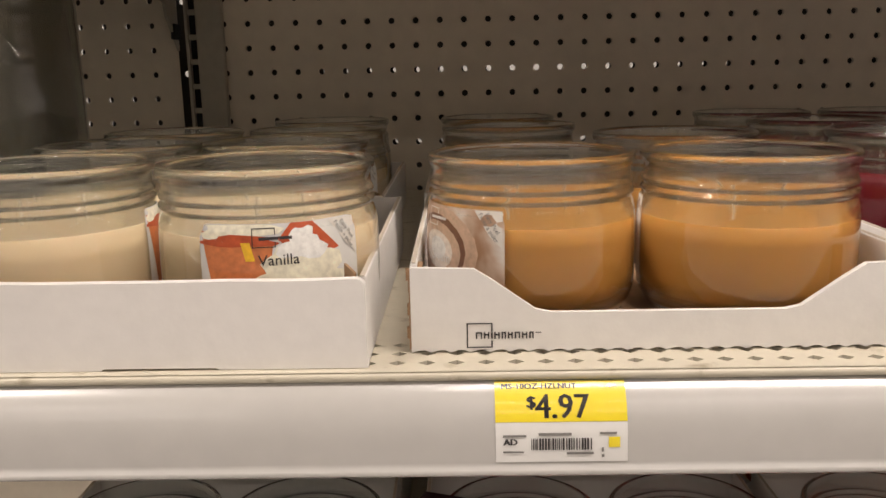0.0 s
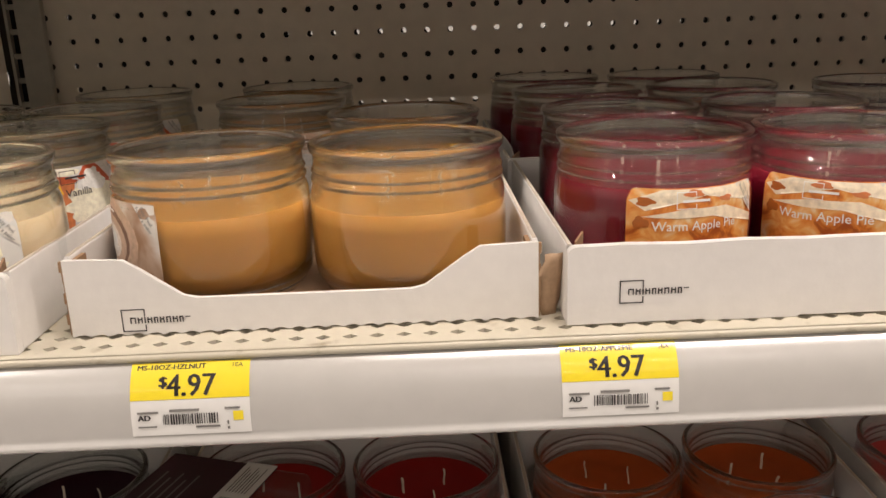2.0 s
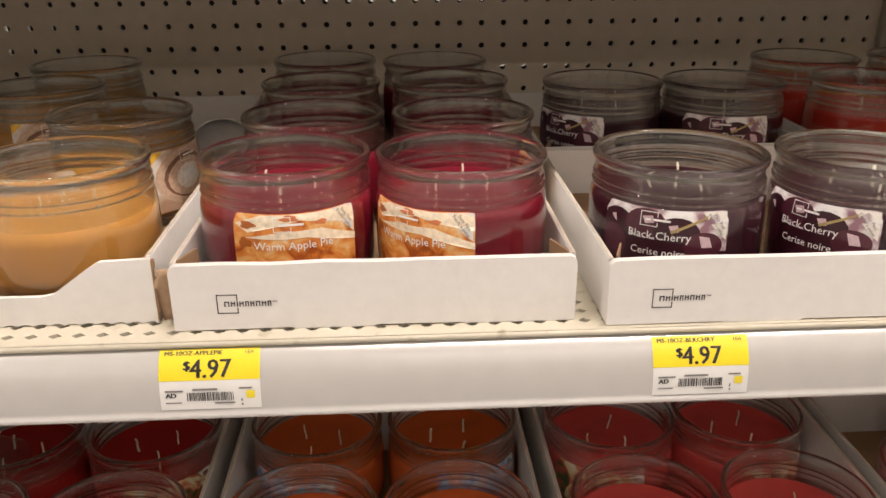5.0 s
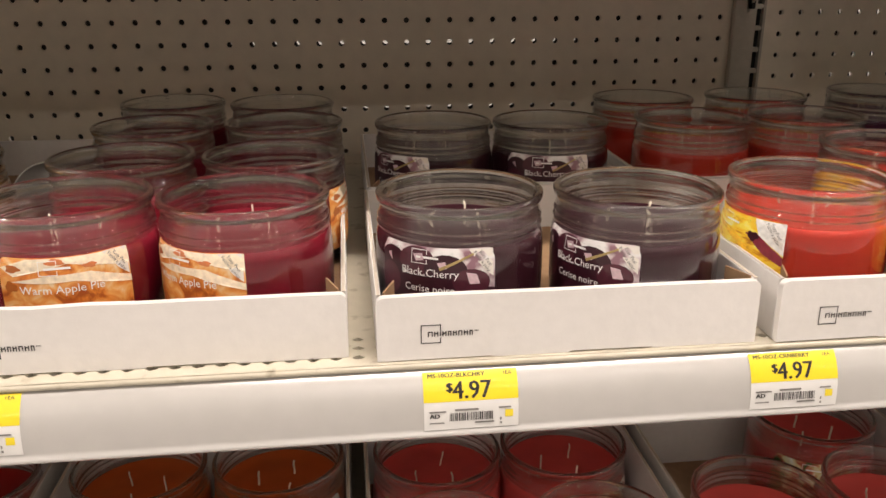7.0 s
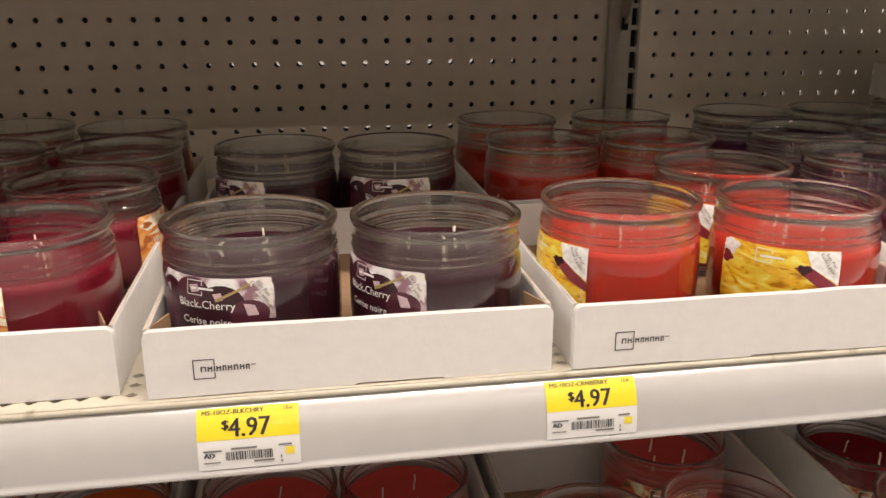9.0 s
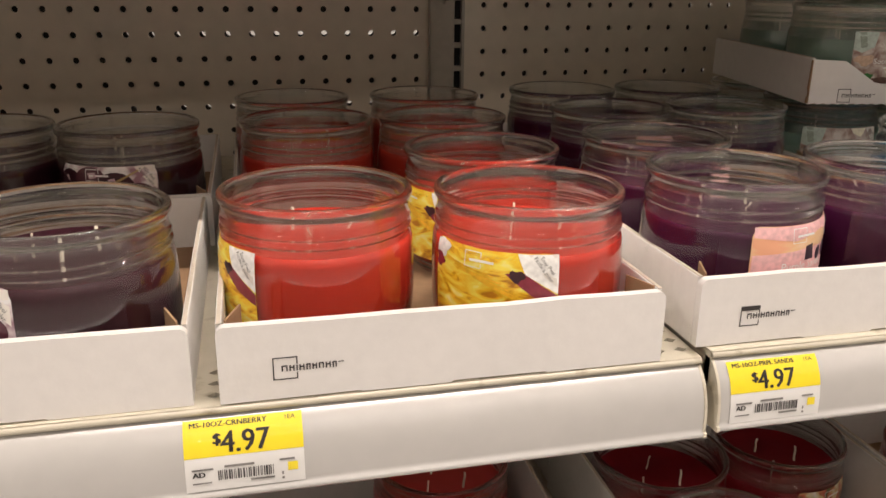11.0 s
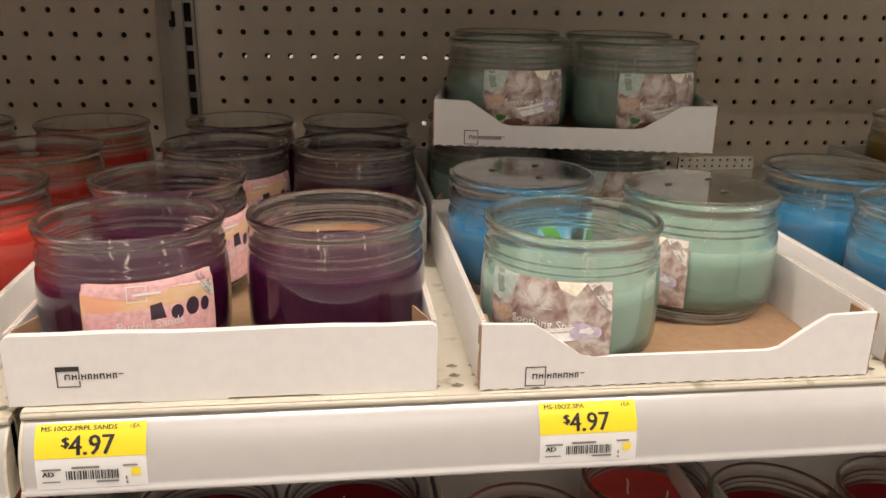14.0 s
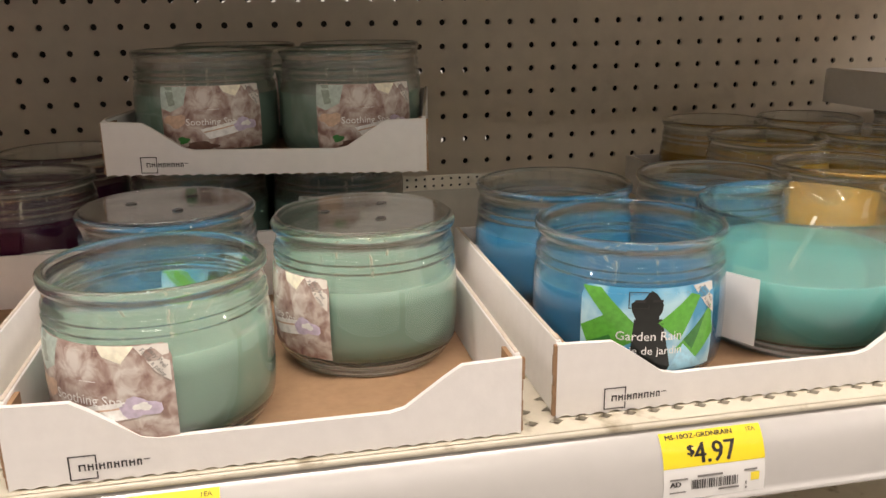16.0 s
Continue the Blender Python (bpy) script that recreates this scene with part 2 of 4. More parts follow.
ART = {
    "vanilla": [("p", ((-0.036, 0.055), (-0.004, 0.050), (-0.009, 0.0135), (-0.029, 0.0135)), "terracotta"), ("e", -0.020, 0.0555, 0.017, 0.0052, "cream"), ("e", -0.019, 0.0505, 0.0165, 0.0026, "brick"), ("p", ((-0.002, 0.051), (0.004, 0.0576), (0.014, 0.0576), (0.026, 0.045), (0.010, 0.040)), "brick"), ("p", ((-0.016, 0.042), (-0.018, 0.05), (-0.014, 0.05), (-0.012, 0.042)), "gold"), ("e", 0.008, 0.0405, 0.0185, 0.0075, "cream"), ("e", 0.009, 0.0465, 0.0115, 0.005, "white"), ("e", 0.0085, 0.0515, 0.0055, 0.0045, "white"), ("e", 0.006, 0.031, 0.02, 0.007, "cream")],
    "hazelnut": [("e", -0.006, 0.037, 0.030, 0.021, "latte"), ("e", -0.006, 0.037, 0.023, 0.0165, "coffee"), ("e", -0.006, 0.036, 0.020, 0.0142, "latte"), ("e", -0.005, 0.036, 0.0135, 0.0095, "foam"), ("e", -0.004, 0.037, 0.0075, 0.0055, "white"), ("p", ((-0.037, 0.05), (-0.027, 0.058), (-0.037, 0.058)), "gold")],
    "apple": [("p", ((-0.036, 0.052), (-0.028, 0.047), (-0.016, 0.050), (-0.004, 0.054), (0.012, 0.055), (0.028, 0.052), (0.037, 0.047), (0.037, 0.0572), (-0.020, 0.0572)), "crust"), ("e", -0.028, 0.0515, 0.0045, 0.0022, "syrup"), ("e", -0.004, 0.055, 0.005, 0.0018, "terracotta"), ("e", 0.014, 0.0515, 0.004, 0.0015, "terracotta"), ("p", ((-0.03, 0.044), (-0.01, 0.0475), (0.014, 0.048), (0.037, 0.040), (0.037, 0.036), (0.01, 0.0435), (-0.012, 0.0432)), "crust"), ("e", -0.03, 0.041, 0.004, 0.003, "syrup")],
    "cherry": [("e", -0.028, 0.046, 0.011, 0.009, "plum"), ("e", -0.010, 0.049, 0.012, 0.0085, "berry"), ("e", 0.008, 0.044, 0.013, 0.010, "plum"), ("p", ((-0.037, 0.042), (0.0, 0.040), (0.037, 0.034), (0.037, 0.0135), (-0.037, 0.0135)), "plum"), ("e", -0.030, 0.035, 0.009, 0.010, "berry"), ("e", 0.023, 0.038, 0.011, 0.008, "berry"), ("p", ((0.020, 0.044), (0.026, 0.043), (0.028, 0.037), (0.022, 0.037)), "shine"), ("p", ((-0.012, 0.053), (-0.006, 0.054), (-0.005, 0.050), (-0.01, 0.049)), "shine"), ("p", ((0.003, 0.049), (0.008, 0.050), (0.009, 0.046), (0.005, 0.045)), "shine"), ("p", ((-0.032, 0.050), (-0.029, 0.051), (-0.028, 0.046)), "shine"), ("p", ((0.004, 0.046), (0.024, 0.0555), (0.0245, 0.0545), (0.005, 0.0445)), "twig")],
    "cranberry": [("e", -0.032, 0.053, 0.007, 0.005, "white"), ("e", -0.033, 0.046, 0.004, 0.004, "maroon"), ("p", ((0.010, 0.047), (0.018, 0.049), (0.037, 0.036), (0.037, 0.03), (0.024, 0.036)), "maroon"), ("p", ((0.016, 0.0575), (0.037, 0.0575), (0.037, 0.037), (0.020, 0.0475)), "white"), ("e", 0.016, 0.046, 0.004, 0.003, "plum")] + [("p", ((-0.026 + 0.006 * k, 0.05 - 0.002 * k), (0.004 + 0.004 * k, 0.045 - 0.003 * k), (0.004 + 0.004 * k, 0.044 - 0.003 * k), (-0.026 + 0.006 * k, 0.0485 - 0.002 * k)), "gold") for k in range(5)],
    "purple": [("p", ((-0.036, 0.013), (0.036, 0.013), (0.036, 0.043), (0.0, 0.044), (-0.036, 0.042)), "rose"), ("p", ((-0.036, 0.052), (-0.01, 0.049), (0.02, 0.054), (0.036, 0.05), (0.036, 0.0575), (-0.036, 0.0575)), "rose"), ("p", ((-0.002, 0.037), (-0.002, 0.045), (0.004, 0.046), (0.006, 0.037)), "dusk"), ("e", 0.012, 0.039, 0.0035, 0.004, "dusk"), ("e", 0.021, 0.040, 0.004, 0.005, "dusk"), ("e", 0.029, 0.039, 0.003, 0.004, "dusk")],
    "spa": [("p", ((-0.037, 0.0575), (-0.017, 0.0575), (-0.020, 0.045), (-0.030, 0.040), (-0.037, 0.043)), "seafoam"), ("p", ((-0.034, 0.0575), (-0.028, 0.0575), (-0.026, 0.045), (-0.031, 0.044)), "sage"), ("p", ((0.005, 0.0575), (0.022, 0.0575), (0.016, 0.050), (0.008, 0.053)), "cream"), ("p", ((-0.010, 0.028), (0.016, 0.033), (0.022, 0.026), (-0.004, 0.021)), "white"), ("p", ((-0.008, 0.0262), (0.015, 0.0305), (0.0155, 0.0298), (-0.0075, 0.0254)), "latte"), ("e", 0.022, 0.030, 0.009, 0.0045, "lilac"), ("e", 0.023, 0.0306, 0.004, 0.0018, "white"), ("e", -0.027, 0.034, 0.008, 0.0045, "latte"), ("e", -0.022, 0.0205, 0.004, 0.0025, "dark_leaf"), ("e", -0.010, 0.0165, 0.011, 0.003, "stone")],
    "rain": [("p", ((-0.037, 0.057), (-0.027, 0.057), (-0.006, 0.036), (-0.014, 0.030)), "leaf"), ("p", ((-0.037, 0.036), (-0.020, 0.046), (-0.006, 0.032), (-0.030, 0.020)), "leaf"), ("p", ((-0.037, 0.026), (-0.022, 0.033), (-0.010, 0.014), (-0.037, 0.0135)), "dark_leaf"), ("e", -0.003, 0.046, 0.0075, 0.0095, "black"), ("p", ((-0.010, 0.042), (0.004, 0.042), (0.010, 0.014), (-0.012, 0.014)), "black"), ("p", ((0.002, 0.040), (0.020, 0.054), (0.026, 0.052), (0.014, 0.030)), "leaf"), ("p", ((0.012, 0.026), (0.034, 0.046), (0.037, 0.030), (0.022, 0.016)), "leaf"), ("p", ((0.016, 0.03), (0.03, 0.042), (0.022, 0.024)), "dark_leaf"), ("p", ((0.008, 0.014), (0.016, 0.028), (0.03, 0.014)), "sky")],
}


# ---- building tools ----
def mesh_ob(name, bm, material, parent=None, label="", smooth=False):
    me = bpy.data.meshes.new(name)
    bm.to_mesh(me)
    bm.free()
    for f in me.polygons:
        f.use_smooth = smooth
    for m in material if isinstance(material, (list, tuple)) else [material]:
        me.materials.append(m)
    ob = new(name, me)
    if parent:
        ob.parent = parent
    if label:
        ob["label"] = label
    return ob


def part(name, bm, material, parent, label="", smooth=False):
    return mesh_ob(name, bm, material, parent, label, smooth)


def data_ob(name, verts, faces, material, parent=None, smooth=False):
    me = bpy.data.meshes.new(name)
    me.from_pydata(verts, [], faces)
    me.update()
    for f in me.polygons:
        f.use_smooth = smooth
    me.materials.append(material)
    ob = new(name, me)
    if parent:
        ob.parent = parent
    return ob


def box(bm, x0, x1, y0, y1, z0, z1, bevel=0.0):
    got = bmesh.ops.create_cube(bm, size=1.0, matrix=Matrix.Translation(((x0 + x1) / 2, (y0 + y1) / 2, (z0 + z1) / 2)) @ Matrix.Diagonal((x1 - x0, y1 - y0, z1 - z0, 1)))
    if bevel:
        es = list({e for v in got["verts"] for e in v.link_edges})
        bmesh.ops.bevel(bm, geom=es, offset=bevel, segments=2, affect="EDGES", profile=0.5)
    return bm


def boxed(*a, **k):
    return box(bmesh.new(), *a, **k)


def outline_solid(points, depth):
    """Closed outline in x, z, from y = 0 to y = depth."""
    bm = bmesh.new()
    a = [bm.verts.new((x, 0, z)) for x, z in points]
    b = [bm.verts.new((x, depth, z)) for x, z in points]
    bm.faces.new(a)
    bm.faces.new(b[::-1])
    for i in range(len(points)):
        j = (i + 1) % len(points)
        bm.faces.new((a[j], a[i], b[i], b[j]))
    bmesh.ops.recalc_face_normals(bm, faces=bm.faces)
    return bm


def lathe(profile, steps=56):
    verts, faces, n = [], [], len(profile)
    for s in range(steps):
        a = 2 * math.pi * s / steps
        verts += [(r * math.cos(a), r * math.sin(a), z) for r, z in profile]
    for s in range(steps):
        t = (s + 1) % steps
        for i in range(n - 1):
            q = (s * n + i, t * n + i, t * n + i + 1, s * n + i + 1)
            if profile[i][0] < 1e-6:
                q = (q[0], q[2], q[3])
            elif profile[i + 1][0] < 1e-6:
                q = (q[0], q[1], q[2])
            faces.append(q)
    return verts, faces


FONT_CACHE = {}


def fine_triangles(vs, fs, most):
    """The same flat shape in triangles with no edge longer than most."""
    todo = [tuple(vs[i][:2] for i in (f[0], f[k], f[k + 1])) for f in fs for k in range(1, len(f) - 1)]
    done = []
    while todo:
        t = todo.pop()
        e = [(math.dist(t[k], t[(k + 1) % 3]), k) for k in range(3)]
        far, k = max(e)
        if far <= most:
            done.append(t)
            continue
        a, b, c = t[k], t[(k + 1) % 3], t[(k + 2) % 3]
        m = ((a[0] + b[0]) / 2, (a[1] + b[1]) / 2)
        todo += [(a, m, c), (m, b, c)]
    return [(p[0], p[1], 0.0) for t in done for p in t], [(3 * i, 3 * i + 1, 3 * i + 2) for i in range(len(done))]


def text_shape(words, height, align="LEFT", bold=0.0):
    """Letters as flat triangles: points in x, y with the given capital height."""
    key = (words, align, bold)
    if key not in FONT_CACHE:
        cu = bpy.data.curves.new("letters", "FONT")
        cu.body, cu.align_x, cu.resolution_u, cu.offset = words, align, 2, bold
        ob = bpy.data.objects.new("letters", cu)
        me = ob.to_mesh()
        FONT_CACHE[key] = ([tuple(v.co) for v in me.vertices], [tuple(p.vertices) for p in me.polygons])
        ob.to_mesh_clear()
        bpy.data.objects.remove(ob)
        bpy.data.curves.remove(cu)
        FONT_CACHE[key] = fine_triangles(*FONT_CACHE[key], 0.16)
    vs, fs = FONT_CACHE[key]
    k = height / 0.69
    return [(x * k, y * k) for x, y, *_ in vs], fs


def bars(rects):
    vs, fs = [], []
    for x0, y0, x1, y1 in rects:
        i = len(vs)
        vs += [(x0, y0), (x1, y0), (x1, y1), (x0, y1)]
        fs.append((i, i + 1, i + 2, i + 3))
    return vs, fs


def patch(x0, y0, x1, y1, nx=8, ny=4):
    vs = [(x0 + (x1 - x0) * i / nx, y0 + (y1 - y0) * j / ny) for j in range(ny + 1) for i in range(nx + 1)]
    fs = [(j * (nx + 1) + i, j * (nx + 1) + i + 1, (j + 1) * (nx + 1) + i + 1, (j + 1) * (nx + 1) + i) for j in range(ny) for i in range(nx)]
    return vs, fs


def warped(name, shape, warp, material, parent, smooth=False):
    vs, fs = shape
    return data_ob(name, [warp(x, y) for x, y in vs], fs, material, parent, smooth)


# ---- setting ----
S1, S2, YB = 1.22, 1.2225, 0.5704
UP = (-0.257, 0.962, 2.181)
LOW = 0.981


def plain_wall(name, x0, x1, y0, y1, z0, z1, mat):
    return tagged(mesh_ob(name, boxed(x0, x1, y0, y1, z0, z1), mat), kind="structure")


plain_wall("floor", -6, 8, -9, 3, -0.1, 0, FLOOR)
plain_wall("ceiling", -6, 8, -9, 3, CEIL, CEIL + 0.1, CEILING)
plain_wall("wall_south", -6, 8, -9.1, -9, 0, CEIL, WALLS)
plain_wall("wall_north", -6, 8, 2.2, 2.3, 0, CEIL, WALLS)
plain_wall("wall_west", -6.1, -6, -9, 3, 0, CEIL, WALLS)
plain_wall("wall_east", 8, 8.1, -9, 3, 0, CEIL, WALLS)


def peg_sheet(name, x0, x1, xs, zs, z0, z1, y, thick, r, parent=None, mat=None):
    """Sheet with round holes, through which one can see."""
    p = xs[1] - xs[0]
    q = zs[1] - zs[0]
    verts, faces = [], []
    k = 10

    def quad(a, b, c, d):
        i = len(verts)
        verts.extend([(a, y, b), (c, y, b), (c, y, d), (a, y, d)])
        faces.append((i, i + 1, i + 2, i + 3))

    for x in xs:
        for z in zs:
            i = len(verts)
            sq = []
            for s in range(k):
                a = 2 * math.pi * (s + 0.5) / k
                c, n = math.cos(a), math.sin(a)
                m = max(abs(c), abs(n))
                sq.append((x + p / 2 * c / m, z + q / 2 * n / m))
            verts.extend((u, y, v) for u, v in sq)
            verts.extend((x + r * math.cos(2 * math.pi * (s + 0.5) / k), y, z + r * math.sin(2 * math.pi * (s + 0.5) / k)) for s in range(k))
            verts.extend((x + r * math.cos(2 * math.pi * (s + 0.5) / k), y + thick, z + r * math.sin(2 * math.pi * (s + 0.5) / k)) for s in range(k))
            for s in range(k):
                t = (s + 1) % k
                faces.append((i + s, i + t, i + k + t, i + k + s))
                faces.append((i + k + s, i + k + t, i + 2 * k + t, i + 2 * k + s))
            j = len(verts)
            verts.extend([(x + a * p / 2, y, z + b * q / 2) for a, b in ((1, 1), (-1, 1), (-1, -1), (1, -1))])
            for cx in range(4):
                ca, cb = verts[j + cx][0] - x, verts[j + cx][2] - z
                near = sorted(range(k), key=lambda s: (sq[s][0] - x - ca) ** 2 + (sq[s][1] - z - cb) ** 2)[:2]
                faces.append((j + cx, i + near[0], i + near[1]))
    xa, xb, za, zb = xs[0] - p / 2, xs[-1] + p / 2, zs[0] - q / 2, zs[-1] + q / 2
    quad(x0, z0, x1, za)
    quad(x0, zb, x1, z1)
    quad(x0, za, xa, zb)
    quad(xb, za, x1, zb)
    return data_ob(name, verts, faces, mat or PANEL, parent)


U = 0.0254
cols1 = [0.0596 + U * k for k in range(-12, 35)]
rows1 = [1.3475 + U * k for k in range(-5, 8)]
cols2 = [1.0002 + U * k for k in range(46)]
rows2 = [1.3521 + U * k for k in range(-5, 8)]
cols0 = [-0.2965 - U * k for k in range(30)][::-1]
for nm, a, b, c, r in (("pegboard_wall_1", UP[0] + 0.002, UP[1] - 0.012, cols1, rows1), ("pegboard_wall_2", UP[1] + 0.012, UP[2] - 0.012, cols2, rows2), ("pegboard_wall_3", UP[0] - 1.2, UP[0] - 0.0125, cols0, rows1)):
    tagged(peg_sheet(nm, a, b, c, r, 0.1, 1.9, YB, 0.004, 0.0033), kind="structure", label="taupe enamelled steel pegboard back panel with round holes")
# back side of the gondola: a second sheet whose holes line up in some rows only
# Its dark colour stands in for the shade in the gap between the sheets.
tagged(peg_sheet("pegboard_wall_4", UP[0] - 1.2, UP[2], [0.0596 + 0.002 + U * k for k in range(-45, 60)], [1.3476 - 0.0762 + 0.0005 + 0.0762 * k for k in range(4)], 0.1, 1.9, YB + 0.02, 0.004, 0.0036, None, DARK_BROWN), kind="structure", label="steel pegboard panel of the shelf behind, coloured dark for the shade in the gap")


def upright(x, side=1):
    top = tagged(new("upright_post"), "taupe slotted steel shelf upright between pegboard panels", "shelf upright", "gondola uprights")
    top.location = (x, YB, 0)
    def span(a, b):
        return (a, b) if side > 0 else (0.0125 - b, 0.0125 - a)
    part("post_body", boxed(*span(-0.026, 0.002), -0.011, -0.001, 0.02, 1.9, bevel=0.0015), POST, top)
    part("post_flange", boxed(*span(0.0105, 0.0135), -0.010, -0.001, 0.02, 1.9), POST, top)
    z = 0.9
    # Black strip paints the shade inside the slots.
    part("slot_channel", boxed(*span(0.002, 0.0105), -0.0025, -0.001, 0.02, 1.9), SLOT, top)
    while z < 1.7:
        part("rung", boxed(*span(0.0022, 0.0103), -0.0085, -0.0027, z, z + 0.0055), POST, top)
        z += U
    return top


upright(UP[0], -1)
upright(UP[1])


def lip_at(s):
    """Point and outward normal on the price channel, s metres down its face."""
    pts = LIP_PROFILE
    for (y0, z0), (y1, z1) in zip(pts, pts[1:]):
        d = math.hypot(y1 - y0, z1 - z0)
        if s <= d or (y1, z1) == pts[-1]:
            f = s / d
            return y0 + (y1 - y0) * f, z0 + (z1 - z0) * f, ((z1 - z0) / d, -(y1 - y0) / d)
        s -= d


def arc_profile():
    a, pts = math.radians(52), [(0.0, -0.0046)]
    for i in range(16):
        ang = a * (1 - i / 15) ** 1.6
        y, z = pts[-1]
        pts.append((y - 0.00232 * math.sin(ang), z - 0.00232 * math.cos(ang)))
    return pts


LIP_PROFILE = arc_profile()


def shelf_deck(x0, x1, z, rows, parent):
    """Enamelled deck with rows of diamond holes near its front edge."""
    verts, faces = [], []
    p = 0.0127
    n = int((x1 - x0) / p)
    p = (x1 - x0) / n
    y = 0.004
    def strip(ya, yb):
        i = len(verts)
        verts.extend([(x0, ya, z), (x1, ya, z), (x1, yb, z), (x0, yb, z)])
        faces.append((i, i + 1, i + 2, i + 3))
    strip(-0.001, y)
    for row in range(rows):
        for c in range(n):
            cx, cy = x0 + (c + (0.5 if row % 2 == 0 else 0.5)) * p, y + 0.006
            i = len(verts)
            a, b = 0.0038, 0.0030
            verts.extend([(cx - p / 2, y, z), (cx + p / 2, y, z), (cx + p / 2, y + 0.012, z), (cx - p / 2, y + 0.012, z)])
            verts.extend([(cx, cy - b, z), (cx + a, cy, z), (cx, cy + b, z), (cx - a, cy, z)])
            verts.extend([(cx, cy - b, z - 0.002), (cx + a, cy, z - 0.002), (cx, cy + b, z - 0.002), (cx - a, cy, z - 0.002)])
            for q in ((0, 1, 4), (1, 5, 4), (1, 2, 5), (2, 6, 5), (2, 3, 6), (3, 7, 6), (3, 0, 7), (0, 4, 7)):
                faces.append(tuple(i + v for v in q))
            for k in range(4):
                faces.append((i + 4 + k, i + 4 + (k + 1) % 4, i + 8 + (k + 1) % 4, i + 8 + k))
        y += 0.012
    strip(y, YB - 0.012)
    return data_ob("deck", verts, faces, DECK, parent)


def shelf(x0, x1, z):
    top = tagged(new("shelf"), "off-white enamelled steel shelf with a clear-faced price channel", "shelf", "gondola shelves")
    shelf_deck(x0, x1, z, 3, top)
    part("deck_underside", boxed(x0, x1, 0.004, YB - 0.012, z - 0.034, z - 0.030), DECK, top)
    part("end_plate", boxed(x0, x0 + 0.0015, 0.0, YB - 0.012, z - 0.03, z - 0.0005), DECK, top)
    part("end_plate", boxed(x1 - 0.0015, x1, 0.0, YB - 0.012, z - 0.03, z - 0.0005), DECK, top)
    bm = bmesh.new()
    pts = [(0.0, -0.0003), (-0.0014, -0.0007), (-0.0021, -0.0018), (-0.0019, -0.0034), (0.0, -0.0045)]
    rows = [[bm.verts.new((x, y, z + h)) for y, h in pts] for x in (x0, x1)]
    for i in range(len(pts) - 1):
        bm.faces.new((rows[0][i], rows[0][i + 1], rows[1][i + 1], rows[1][i]))
    part("front_bead", bm, DECK, top, "cream rolled front edge", True)
    verts, faces = [], []
    prof = LIP_PROFILE + [(LIP_PROFILE[-1][0] - 0.0014, LIP_PROFILE[-1][1] - 0.0004), (LIP_PROFILE[-1][0] - 0.0018, LIP_PROFILE[-1][1] - 0.002), (LIP_PROFILE[-1][0] - 0.0008, LIP_PROFILE[-1][1] - 0.0034), (LIP_PROFILE[-1][0] + 0.006, LIP_PROFILE[-1][1] - 0.0036)]
    for x in (x0 + 0.001, x1 - 0.001):
        verts += [(x, y, z + h) for y, h in prof]
    n = len(prof)
    faces = [(i, i + 1, n + i + 1, n + i) for i in range(n - 1)]
    data_ob("price_channel", verts, faces, LIP, top, True)["label"] = "pale grey glossy price channel"
    for x in (x0, x1 - 0.0015):
        bm = bmesh.new()
        cap = [bm.verts.new((x, y - 0.0006, z + h)) for y, h in [(0.006, -0.004)] + prof + [(0.006, prof[-1][1])]]
        bm.faces.new(cap)
        got = bmesh.ops.extrude_face_region(bm, geom=bm.faces[:])
        bmesh.ops.translate(bm, verts=[v for v in got["geom"] if isinstance(v, bmesh.types.BMVert)], vec=(0.0015, 0, 0))
        part("channel_end", bm, DECK, top)
    return top


shelf(UP[0] + 0.006, 0.9615, S1)
shelf(0.9675, UP[2], S2)
shelf(UP[0] - 1.2, UP[0] - 0.002, S1)
shelf(UP[0] + 0.006, 0.9615, LOW)
shelf(0.9675, UP[2], LOW)


